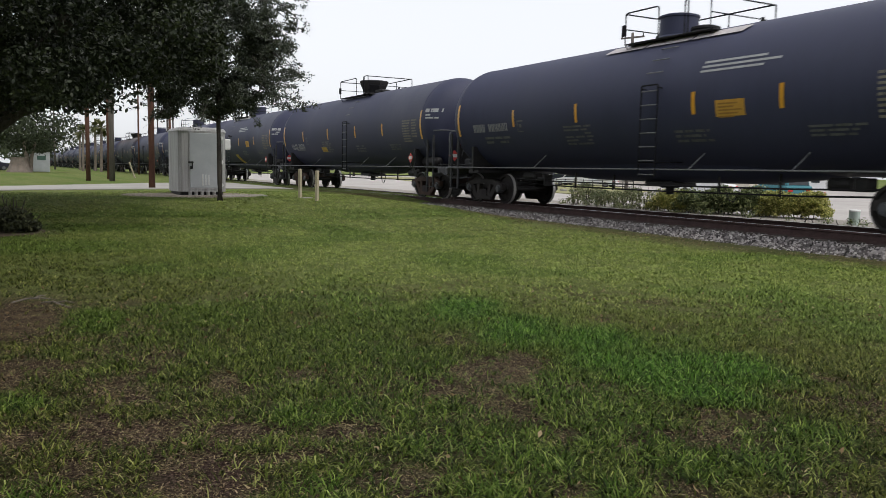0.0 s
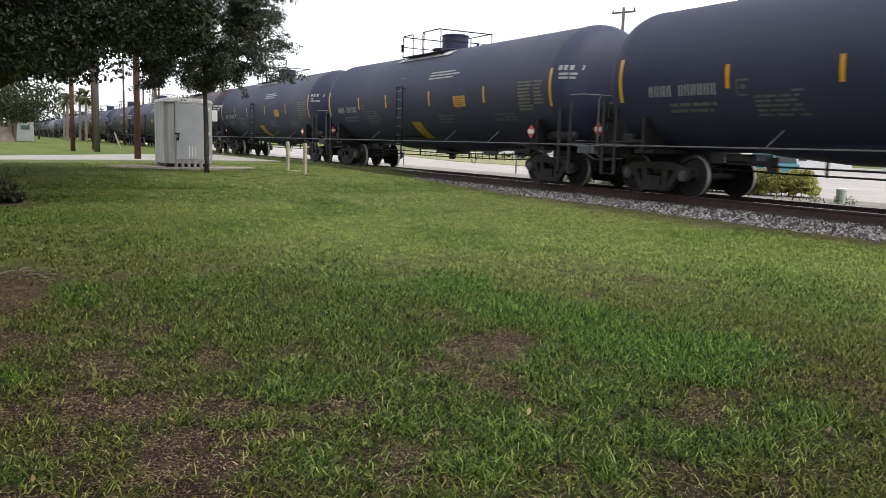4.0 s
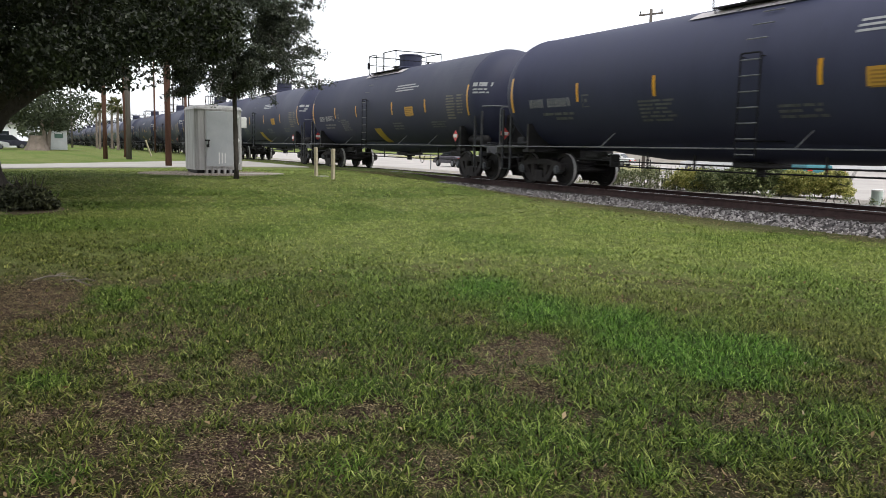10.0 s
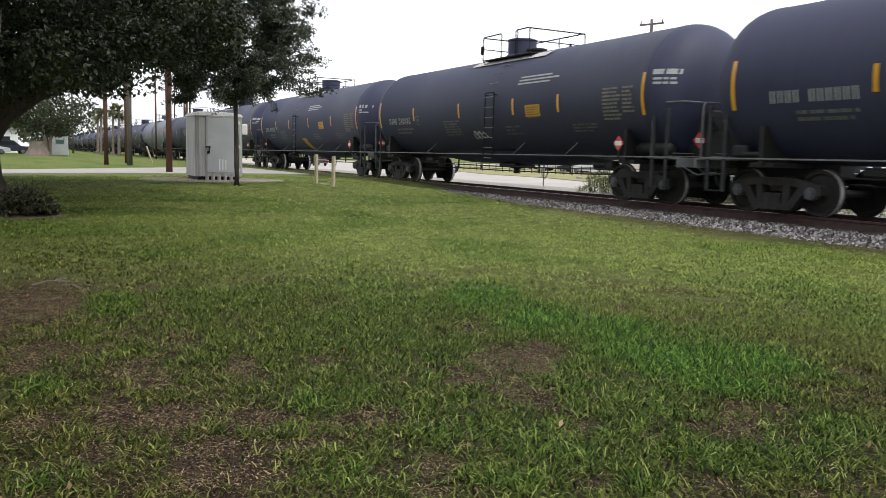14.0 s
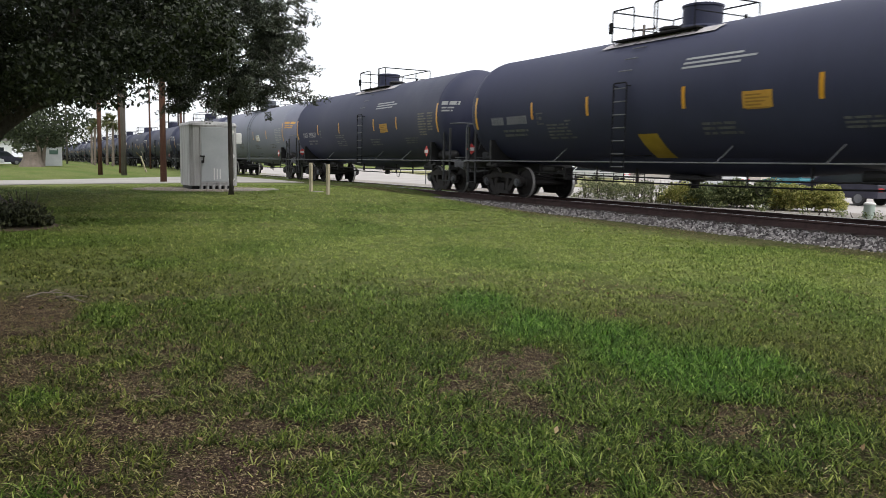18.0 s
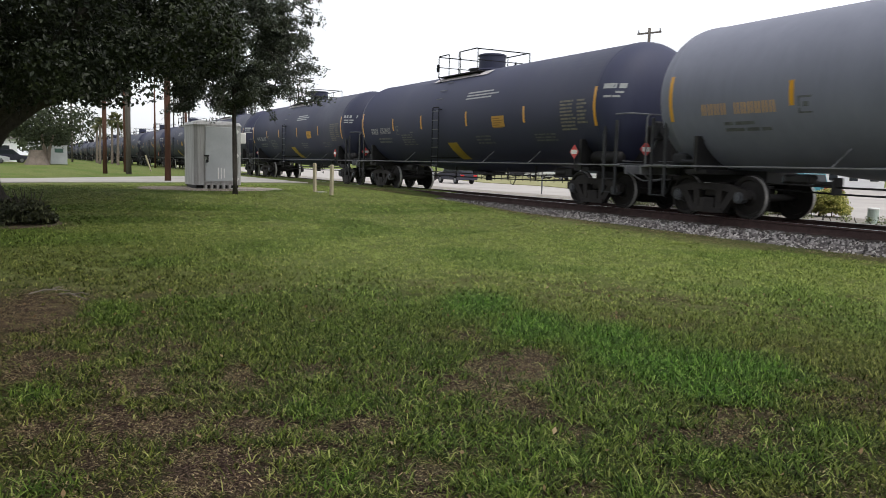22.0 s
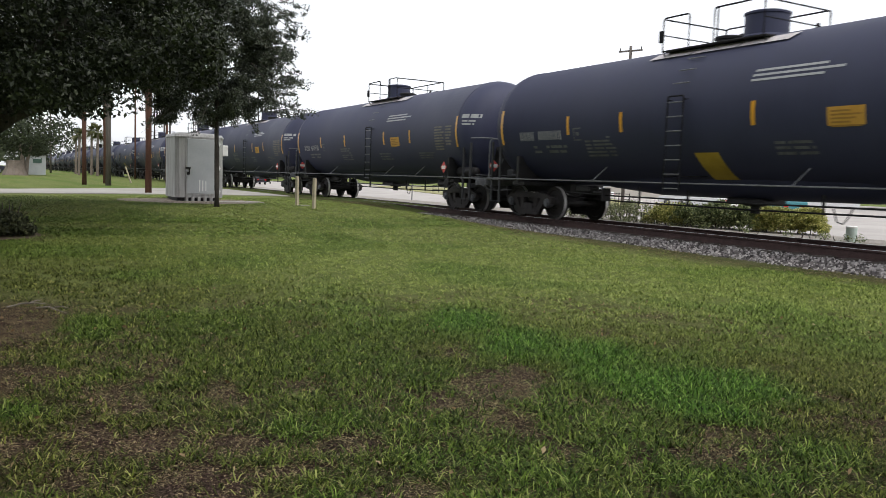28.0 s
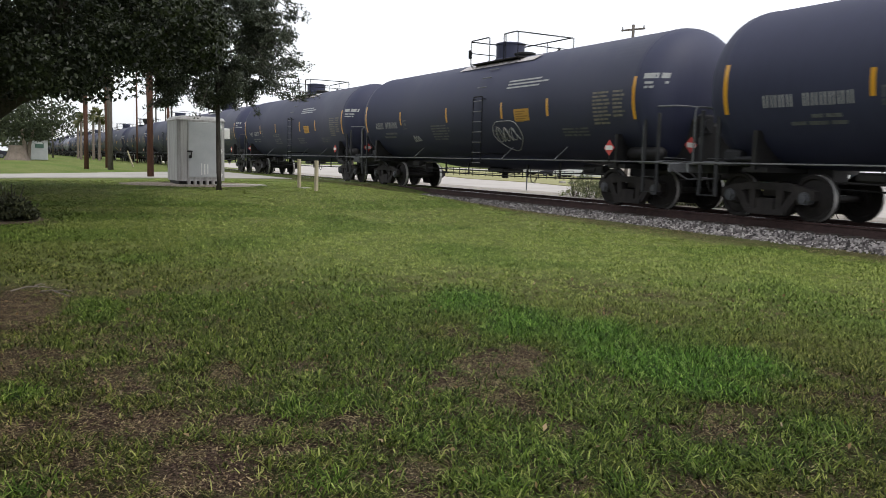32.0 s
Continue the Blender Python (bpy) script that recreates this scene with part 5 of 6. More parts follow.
def clumps(rng, centres, radius, each):
    """Leaf places scattered about clump centres, thickest towards the rim of each clump."""
    k = len(centres)
    d = rng.normal(size=(k, each, 3))
    d /= np.linalg.norm(d, axis=2)[..., None]
    r = radius * rng.uniform(0.6, 1.3, (k, 1, 1)) * rng.uniform(0, 1, (k, each, 1)) ** 0.5
    d[..., 2] *= 0.75
    return (np.asarray(centres)[:, None] + d * r).reshape(-1, 3)


def limb(bm, a, b, r0, r1, bow, rng, seg=9, steps=7):
    a, b = Vector(a), Vector(b)
    side = Vector(rng.normal(size=3)) * bow
    pts, rad = [], []
    for k in range(steps + 1):
        t = k / steps
        pts.append(a.lerp(b, t) + side * math.sin(math.pi * t) + Vector((0, 0, bow * 0.6 * math.sin(math.pi * t))))
        rad.append(r0 + (r1 - r0) * t)
    tube(bm, pts, rad, seg)


# ---- live oak, its trunk at the edge of the lawn ----
def build_oak():
    rng = np.random.default_rng(21)
    base = Vector((-20.75, -1.0, 0.2))
    tree = thing("live_oak", pose(*base), "large dark live oak with spreading limbs over the lawn", "tree")

    def rel(p):
        return Vector(p) - base
    bm = bmesh.new()
    tube(bm, [rel(p) for p in ((-20.75, -1.0, 0.1), (-20.75, -1.0, 0.35), (-20.75, -1.0, 0.8), (-20.72, -0.98, 1.3), (-20.7, -1.0, 1.8), (-20.8, -1.2, 2.6))], [0.95, 0.66, 0.54, 0.50, 0.48, 0.38], 18)
    part("trunk", bm, M_BARK, tree, smooth=True)
    limbs = [[(-20.7, -0.95, 1.2), (-20.6, -0.45, 1.98), (-20.5, 0.25, 2.5), (-20.3, 1.2, 2.92), (-20.1, 2.3, 3.45), (-20.0, 3.3, 4.1)],
             [(-20.7, -1.0, 1.6), (-20.2, -0.6, 2.1), (-19.0, 0.2, 2.9), (-17.6, 1.0, 3.8), (-16.4, 1.6, 4.8)],
             [(-20.8, -1.1, 1.7), (-21.5, -0.6, 2.4), (-23.0, 0.4, 3.4), (-25.0, 1.6, 4.6)],
             [(-20.8, -1.2, 2.2), (-20.6, -2.2, 3.2), (-20.0, -4.0, 4.4), (-19.2, -6.2, 5.2)],
             [(-20.8, -1.2, 2.4), (-20.9, -1.4, 4.0), (-20.6, -1.0, 5.8), (-20.4, -0.6, 7.4)],
             [(-20.8, -1.3, 2.3), (-22.5, -2.8, 3.6), (-24.8, -4.8, 4.8)],
             [(-20.6, -1.2, 2.2), (-18.4, -2.2, 3.3), (-15.6, -3.6, 4.6)]]
    for pts in limbs:
        bm = bmesh.new()
        k = len(pts)
        tube(bm, [rel(p) for p in pts], [0.36 - 0.27 * j / (k - 1) for j in range(k)], 12)
        part("limb", bm, M_BARK, tree, smooth=True)
    # leaf clumps: the crown's underside dips and rises, and hangs low towards the railway
    n = 760
    x = rng.uniform(-27, -14, n)
    y = rng.uniform(-5.5, 3.9, n)
    low = np.interp(y, [-10, -2, 0, 1.2, 2.0, 2.7, 3.2, 3.9], [2.9, 2.55, 2.3, 2.2, 2.75, 3.15, 3.1, 2.9]) + (-x - 20) * 0.085
    top = 6.4 * np.sqrt(np.clip(1 - ((x + 20.7) / 8.0) ** 2 - ((y + 0.8) / 7.5) ** 2, 0, 1)) + 1.2
    z = low + 0.5 + (np.maximum(top - low, 0)) * rng.uniform(0, 1, n) ** 1.4 + rng.normal(0, 0.12, n)
    ok = top - low > 0.7
    c = np.stack([x, y, z], -1)[ok]
    # clumps added mostly above the view, to shade the front leaves and near lawn
    over = np.stack([rng.uniform(-14.5, -6.5, 130), rng.uniform(-8, 1.0, 130), rng.uniform(4.6, 7.0, 130)], -1)
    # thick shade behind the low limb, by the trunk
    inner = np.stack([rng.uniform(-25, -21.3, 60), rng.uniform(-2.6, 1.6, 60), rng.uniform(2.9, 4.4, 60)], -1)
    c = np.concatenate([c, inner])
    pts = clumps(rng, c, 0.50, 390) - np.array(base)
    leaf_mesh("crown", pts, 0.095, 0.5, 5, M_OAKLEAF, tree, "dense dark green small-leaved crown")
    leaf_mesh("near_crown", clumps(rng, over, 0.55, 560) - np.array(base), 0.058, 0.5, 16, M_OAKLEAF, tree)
    # unseen coarse leaf layer, added overhead to shade the crown and the left lawn
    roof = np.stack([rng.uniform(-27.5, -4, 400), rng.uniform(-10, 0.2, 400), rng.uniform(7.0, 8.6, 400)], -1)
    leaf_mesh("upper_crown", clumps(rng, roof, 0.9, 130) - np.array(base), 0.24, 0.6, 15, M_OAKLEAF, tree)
    # bare hanging vine under the crown
    bm = bmesh.new()
    tube(bm, [rel(p) for p in ((-14.2, -0.24, 3.35), (-14.2, -0.26, 3.0), (-14.2, -0.34, 2.72), (-14.2, -0.44, 2.62), (-14.2, -0.50, 2.75), (-14.2, -0.52, 3.0))], 0.007, 6)
    part("vine", bm, M_POLE_GREY, tree, "pale bare hanging vine")


def build_slim_tree():
    rng = np.random.default_rng(33)
    base = Vector((-23.2, 5.44, 0.27))
    tree = thing("young_oak", pose(*base), "slender oak with a straight dark trunk beside the cabinet", "tree")
    bm = bmesh.new()
    tube(bm, [(0, 0, 0), (0.01, 0.0, 0.5), (0, -0.01, 1.4), (0.0, -0.03, 2.4), (0.02, -0.05, 3.4), (0.0, 0.0, 4.6), (0.05, 0.05, 5.8)], [0.095, 0.072, 0.066, 0.062, 0.056, 0.045, 0.025], 12)
    part("trunk", bm, M_BARK, tree, smooth=True)
    n = 175
    d = rng.normal(size=(n, 3))
    d /= np.linalg.norm(d, axis=1)[:, None]
    r = rng.uniform(0.15, 1, n) ** 0.45
    c = d * r[:, None] * np.array([1.75, 1.9, 2.25]) + np.array([0, 0.12, 4.5])
    # uneven outline: some clumps pushed out, pockets left open
    lump = 0.75 + 0.5 * value_noise(d[:, 1] * 3 + 9, d[:, 2] * 3 + d[:, 0] * 2, 8)
    c[:, :2] *= lump[:, None]
    keep = value_noise(c[:, 1] * 1.6 + 3, c[:, 2] * 1.6, 15) > 0.24
    c = c[keep & (c[:, 2] > 2.35)]
    # a fuller bough towards the railway
    c = np.concatenate([c, np.array([0.2, 1.1, 4.6]) + rng.normal(size=(22, 3)) * np.array([0.35, 0.55, 0.35])])
    # low boughs hang round the trunk and over the cabinet
    low = np.concatenate([np.stack([rng.uniform(-0.7, 0.7, 60), rng.uniform(-1.7, 0.3, 60), rng.uniform(2.4, 3.8, 60)], -1),
                          np.stack([rng.uniform(-0.5, 0.5, 12), rng.uniform(0.2, 1.1, 12), rng.uniform(2.7, 3.8, 12)], -1)])
    c = np.concatenate([c, low])
    for k in range(9):
        bm = bmesh.new()
        q = c[rng.integers(len(c))]
        limb(bm, (0, 0, 2.3 + 0.3 * k), q, 0.045, 0.012, 0.12, rng, 6)
        part("limb", bm, M_BARK, tree)
    # loose sprays hang out past the crown, each along its own twig
    sprays = []
    for k in range(120):
        a = rng.uniform(0, 2 * math.pi)
        p = np.array([1.35 * math.cos(a), 0.12 + 1.6 * math.sin(a), rng.uniform(2.7, 6.2)])
        step = np.array([0.12 * math.cos(a), 0.15 * math.sin(a), rng.uniform(-0.13, 0.05)])
        reach = int(rng.integers(3, 9))
        bm = bmesh.new()
        tube(bm, [p - step, p + step * reach * 0.5, p + step * reach], [0.012, 0.008, 0.003], 5)
        part("twig", bm, M_BARK, tree)
        for q in range(reach):
            sprays.append(p + step * q + rng.normal(0, 0.05, 3))
    pts = np.concatenate([clumps(rng, c, 0.30, 330), clumps(rng, np.array(sprays), 0.15, 26)])
    leaf_mesh("crown", pts, 0.072, 0.52, 6, M_YOUNGLEAF, tree, "ragged dark green crown with sky showing through")


build_oak()
build_slim_tree()


def build_shrub(name, x0, y0, x1, y1, width, height, count, leaf, material, label, seed, twigs=14, sparse=0.0, clipped=False):
    """A row of leaves and twigs from one end to the other, with a ragged top."""
    rng = np.random.default_rng(seed)
    z0 = float(ground_z((x0 + x1) / 2, (y0 + y1) / 2))
    ob = thing(name, pose((x0 + x1) / 2, (y0 + y1) / 2, z0), label, "shrub")
    length = math.hypot(x1 - x0, y1 - y0)
    ux, uy = (x1 - x0) / length, (y1 - y0) / length
    n = count // 40
    s = rng.uniform(-length / 2, length / 2, n)
    o = rng.uniform(-width / 2, width / 2, n)
    h = height * (0.75 + 0.5 * value_noise(s * 2.2 + 5, o * 2 + 1, seed)) * np.sqrt(np.clip(1 - (2 * o / width) ** 2 * 0.6, 0.1, 1))
    if clipped:
        h = height * (0.94 + 0.12 * value_noise(s * 2.2 + 5, o * 2 + 1, seed)) * (1 - 0.25 * (2 * np.abs(o) / width) ** 4)
    h *= np.clip((length / 2 - np.abs(s)) / 0.25 + 0.35, 0.35, 1)
    z = h * rng.uniform(0.05, 1, n) ** 0.6
    c = np.stack([ux * s - uy * o, uy * s + ux * o, z], -1)
    if sparse:
        c = c[value_noise(s * 3 + 2, z * 4, seed + 1) > sparse]
    leaf_mesh("foliage", clumps(rng, c, 0.11 if clipped else 0.16, 40), leaf, 0.5, seed, material, ob, droop=0.0)
    bm = bmesh.new()
    for k in range(twigs):
        a = rng.uniform(-length / 2, length / 2)
        b = a + rng.uniform(-0.2, 0.2)
        tube(bm, [(ux * a, uy * a, -0.03), (ux * (a + b) / 2, uy * (a + b) / 2, height * 0.5), (ux * b + rng.uniform(-0.1, 0.1), uy * b, height * rng.uniform(0.8, 1.25))], [0.014, 0.01, 0.005], 5)
    tagged(part("twig_tangle", bm, M_BARK, ob), kind="stuff")
    return ob


build_shrub("shrub", -15.1, -1.3, -15.3, 0.42, 0.9, 0.36, 5200, 0.085, M_DRYSHRUB, "low dark straggly shrub in a mulch bed", 41, 26)
build_shrub("shrub", -15.35, -0.05, -15.4, 0.2, 0.25, 0.58, 700, 0.085, M_DRYSHRUB, "upright dark sprigs above the low shrub", 42, 9)
build_shrub("hedge", -13.2, 18.75, -14.75, 18.0, 1.0, 0.64, 26000, 0.06, M_HEDGE, "clipped yellow-green hedge beside the track", 43, clipped=True)
build_shrub("shrub", -14.5, 18.0, -17.0, 17.4, 0.9, 0.70, 18000, 0.08, M_HEDGE_DARK, "dark green glossy shrub beside the hedge", 44)
build_shrub("shrub", -16.7, 17.35, -17.9, 17.15, 0.7, 0.62, 7000, 0.07, M_HEDGE, "yellow-green shrub at the end of the hedge", 46)
build_shrub("weeds", -17.9, 17.2, -22.4, 17.5, 0.8, 0.62, 9000, 0.06, M_WEED, "pale straggling weeds along the ballast edge", 45, 50, 0.38)
build_shrub("weeds", -10.9, 17.1, -22.0, 16.95, 0.4, 0.12, 2200, 0.05, M_HEDGE_DARK, "low weeds at the foot of the ballast", 47, 30, 0.3)

# mulch under the oak and the shrub
slab("mulch_bed", [(-14.5 + 0.85 * math.cos(t) - 0.75, -0.45 + 1.05 * math.sin(t)) for t in (2 * math.pi * k / 20 for k in range(20))],
     lambda x, y: float(ground_z(x, y) + 0.03 * (fractal(np.array(x * 0.5), np.array(y * 0.5), 12) - 0.5)) + 0.008, 0.1, M_MULCH, "reddish brown mulch bed under the shrub", "mulch")


# ---- signal cabinet ----
def build_cabinet():
    cab = thing("signal_cabinet", pose(-27.75, 5.74, 0.30, 0, 0, 93), "weathered grey metal railway signal cabinet on a gravel pad", "cabinet")
    bm = bmesh.new()
    w, d, h, c = 0.78, 0.75, 2.02, 0.10
    ring = [(-w + c, -d), (w - c, -d), (w, -d + c), (w, d - c), (w - c, d), (-w + c, d), (-w, d - c), (-w, -d + c)]
    low = [bm.verts.new((x, y, 0.13)) for x, y in ring]
    top = [bm.verts.new((x, y, 0.13 + h)) for x, y in ring]
    bm.faces.new(list(reversed(low)))
    bm.faces.new(top)
    for k in range(8):
        bm.faces.new((low[k], low[(k + 1) % 8], top[(k + 1) % 8], top[k]))
    bmesh.ops.recalc_face_normals(bm, faces=bm.faces[:])
    part("body", bm, M_CABINET, cab)
    bm = bmesh.new()
    for z, s, t in ((2.13, 1.035, 0.025), (2.165, 1.0, 0.05), (2.225, 0.80, 0.035)):
        vs = [bm.verts.new((x * s, y * s, z)) for x, y in ring]
        ws = [bm.verts.new((x * (s - 0.04), y * (s - 0.04), z + t)) for x, y in ring]
        us = [bm.verts.new((x * s, y * s, z - 0.03)) for x, y in ring]
        bm.faces.new(ws)
        bm.faces.new(list(reversed(us)))
        for k in range(8):
            bm.faces.new((us[k], us[(k + 1) % 8], vs[(k + 1) % 8], vs[k]))
            bm.faces.new((vs[k], vs[(k + 1) % 8], ws[(k + 1) % 8], ws[k]))
    bmesh.ops.recalc_face_normals(bm, faces=bm.faces[:])
    part("roof", bm, M_CABINET, cab, "stepped pale metal roof cap")
    bm = bmesh.new()
    for x, z, sx, sz in ((0.093, 0.235, 1.12, 0.035), (0.093, 2.085, 1.12, 0.035), (-0.45, 1.16, 0.035, 1.84), (0.636, 1.16, 0.035, 1.84)):
        box(bm, (x, -d - 0.012, z), (sx, 0.03, sz), bevel=0.005)
    part("door_frame", bm, M_CABINET, cab)
    bm = bmesh.new()
    box(bm, (0.093, -d - 0.02, 1.16), (1.05, 0.035, 1.80), bevel=0.01)
    door = part("door", bm, M_CABDOOR, cab, "pale grey cabinet door")
    bm = bmesh.new()
    box(bm, (-0.40, -d - 0.05, 1.10), (0.17, 0.03, 0.05), bevel=0.01)
    rod(bm, (-0.36, -d - 0.07, 1.08), (-0.36, -d - 0.07, 0.88), 0.018, seg=8)
    box(bm, (-0.40, -d - 0.05, 0.92), (0.06, 0.04, 0.1), bevel=0.01)
    part("handle", bm, M_STEEL, door)
    for z in (0.35, 1.12, 1.92):
        bm = bmesh.new()
        box(bm, (0.56, -d - 0.05, z), (0.22, 0.03, 0.055), bevel=0.01)
        rod(bm, (0.62, -d - 0.055, z - 0.07), (0.62, -d - 0.055, z + 0.07), 0.02, seg=8)
        part("hinge", bm, M_WHITE, door)
    for k in range(3):
        bm = bmesh.new()
        box(bm, (-0.02 + 0.10 * k, -d - 0.042, 0.52), (0.035, 0.012, 0.38 - 0.03 * k), bevel=0.004)
        part("vent_slot", bm, M_WHITE, door)
    for k in range(6):
        bm = bmesh.new()
        box(bm, (-0.42 + 0.2 * k, -d + 0.06, 0.065), (0.09, 0.14, 0.15), bevel=0.01)
        part("base_foot", bm, M_CABINET, cab)
    bm = bmesh.new()
    box(bm, (0, 0.05, 0.06), (1.4, 1.3, 0.14), bevel=0.01)
    part("base_skid", bm, M_STEEL, cab)
    bm = bmesh.new()
    box(bm, (w + 0.10, -d + 0.3, 1.72), (0.2, 0.3, 0.36), bevel=0.02)
    part("junction_box", bm, M_WHITE, cab, "small white junction box")


slab("gravel_pad", [(-27.1 + (1.55 + 0.25 * math.sin(3 * t)) * math.cos(t), 5.5 + (2.0 + 0.2 * math.cos(4 * t)) * math.sin(t)) for t in (2 * math.pi * k / 28 for k in range(28))],
     lambda x, y: float(ground_z(x, y) + 0.03 * (fractal(np.array(x * 0.5), np.array(y * 0.5), 12) - 0.5)) + 0.012, 0.15, M_STONE_PAD, "pale gravel pad round the signal cabinet", "gravel pad")


def pad_stones():
    rng = np.random.default_rng(61)
    verts, faces = [], []
    for k in range(2600):
        t, r = rng.uniform(0, 2 * math.pi), math.sqrt(rng.uniform(0.3, 1.25))
        x, y = -27.1 + 1.6 * r * math.cos(t), 5.5 + 2.05 * r * math.sin(t)
        z = float(ground_z(x, y)) + 0.015
        s = rng.uniform(0.02, 0.055)
        o = len(verts)
        for p in ((-1, 0, -0.3), (0.2, 1, -0.3), (1, -0.1, -0.3), (-0.1, -1, -0.3), (0.1, 0.1, 0.6)):
            q = rng.uniform(0.7, 1.3, 3) * s
            verts.append((x + p[0] * q[0], y + p[1] * q[1], z + p[2] * q[2]))
        faces += [(o, o + 4, o + 1), (o + 1, o + 4, o + 2), (o + 2, o + 4, o + 3), (o + 3, o + 4, o)]
    tagged(mesh_of("pad_stones", verts, faces, M_STONE_PAD), "loose pale stones on the gravel pad", "gravel", kind="stuff")


pad_stones()
slab("concrete_strip", [(-25.7, 6.0), (-26.3, 7.75), (-26.7, 7.7), (-26.5, 6.0)], 0.345, 0.1, M_CONC, "thin pale concrete strip at the edge of the gravel pad", "concrete")
build_cabinet()


# ---- posts and poles ----
def white_post(x, y, h, lean, label):
    z = float(ground_z(x, y))
    ob = thing("marker_post", pose(x, y, z, lean, 0, 30), label, "post", "marker posts by the track")
    bm = bmesh.new()
    box(bm, (0, 0, h / 2 - 0.1), (0.095, 0.095, h + 0.2), bevel=0.01)
    part("shaft", bm, M_WOODPOST, ob)
    bm = bmesh.new()
    box(bm, (0, 0, h + 0.005), (0.082, 0.082, 0.02), bevel=0.006)
    part("cap", bm, M_WOODPOST, ob)


white_post(-25.04, 8.47, 0.93, 0.8, "weathered cream wooden marker post standing on the lawn")
white_post(-22.88, 8.27, 0.91, -0.5, "weathered cream wooden marker post standing on the lawn")
white_post(-62.3, 8.4, 1.25, 22, "leaning white marker post beside the track")
slab("footing", [(-24.9, 8.75), (-24.6, 8.75), (-24.6, 8.45), (-24.9, 8.45)], 0.33, 0.1, M_CONC, "small concrete block by the marker post", "concrete block")


def utility_pole(x, y, h, r, material, label, arm=0.0, turn=0.0, bands=()):
    z = float(ground_z(x, y))
    ob = thing("utility_pole", pose(x, y, z), label, "utility pole", "wooden poles")
    bm = bmesh.new()
    tube(bm, [(0, 0, -0.3), (0.005, 0, h * 0.4), (0, 0.01, h)], [r * 1.08, r, r * 0.72], 14)
    part("shaft", bm, material, ob, smooth=True)
    for zb in bands:
        bm = bmesh.new()
        box(bm, (0.0, -r - 0.012, zb), (0.14, 0.02, 0.5), bevel=0.004)
        part("tag_plate", bm, M_WHITE, ob)
    if arm:
        bm = bmesh.new()
        box(bm, (0, 0, h - 0.35), (arm, 0.1, 0.12), rot=(0, 0, turn), bevel=0.01)
        part("crossarm", bm, material, ob)
        for s in (-0.45, 0, 0.45):
            bm = bmesh.new()
            c, si = math.cos(radians(turn)), math.sin(radians(turn))
            rod(bm, (s * arm * c, s * arm * si, h - 0.3), (s * arm * c, s * arm * si, h - 0.08), 0.045, 0.03, seg=8)
            part("insulator", bm, M_STEEL, ob)
    return ob


utility_pole(-35.56, 5.48, 9.0, 0.135, M_POLE, "reddish creosoted utility pole at the road's edge")
utility_pole(-50.2, 5.52, 10.0, 0.16, M_POLE_GREY, "weathered grey utility pole on the far lawn")
utility_pole(-57.0, 6.1, 10.0, 0.15, M_POLE, "dark brown utility pole on the far lawn", bands=(2.6,))
utility_pole(-50.6, 4.27, 9.0, 0.13, M_POLE, "dark brown utility pole with a pale tag", bands=(2.4,))
utility_pole(-86, 12.0, 11.0, 0.09, M_POLE, "distant slender brown utility pole", 2.2, 60)
utility_pole(-64, 11.2, 9.0, 0.10, M_POLE, "slender brown pole close to the track")
utility_pole(-45.6, 40.8, 12.0, 0.14, M_POLE_GREY, "grey utility pole with crossarm behind the train", 1.9, 20)
utility_pole(-124.2, 20.0, 14.0, 0.11, M_BARK, "tall dark pole far behind the train")
utility_pole(-116.2, 20.0, 14.0, 0.11, M_BARK, "tall dark pole far behind the train")
utility_pole(-111.9, 20.0, 14.0, 0.11, M_BARK, "tall dark pole far behind the train")
utility_pole(-140, 7.0, 11.0, 0.15, M_POLE_GREY, "distant grey utility pole with crossarm", 2.2, 80)


# ---- litter on the lawn ----
def build_litter():
    rng = np.random.default_rng(88)
    n = 300
    a, r = rng.uniform(radians(26), radians(100), n), np.sqrt(rng.uniform(2.4 ** 2, 9.0 ** 2, n))
    c = np.stack([-np.sin(a) * r, np.cos(a) * r, 0 * a], -1)
    c[:, 2] = ground_z(c[:, 0], c[:, 1]) + 0.02 + rng.uniform(0, 0.015, n)
    ob = leaf_mesh("leaf_litter", c, 0.035, 0.6, 9, M_DEADLEAF, droop=0.0)
    tagged(ob, "scattered pale dead leaves on the lawn", "leaves", kind="stuff")
    for k, (x, y, ln, t) in enumerate(((-7.6, 0.35, 0.5, 20), (-7.9, 0.2, 0.35, 80))):
        twig = thing("fallen_twig", pose(x, y, float(ground_z(x, y)) + 0.03, 0, 0, t), "bare pale fallen twig lying on the lawn", "twig")
        bm = bmesh.new()
        tube(bm, [(-ln / 2, 0, 0), (-ln / 6, 0.03, 0.03), (ln / 5, 0.0, 0.035), (ln / 2, 0.05, 0.01)], [0.007, 0.006, 0.005, 0.002], 6)
        part("stem", bm, M_DEADWOOD, twig)
        bm = bmesh.new()
        tube(bm, [(0, 0.01, 0.03), (ln / 6, 0.07, 0.05), (ln / 4, 0.13, 0.03)], [0.006, 0.005, 0.002], 6)
        part("side_shoot", bm, M_DEADWOOD, twig)


M_DEADLEAF = leafy("dead_leaves", (0.10, 0.06, 0.035), (0.25, 0.17, 0.10), (0.42, 0.34, 0.25), 0.7)
M_DEADWOOD = worn("dead_twig", (0.12, 0.10, 0.085), (0.26, 0.23, 0.20), 0.9)
build_litter()


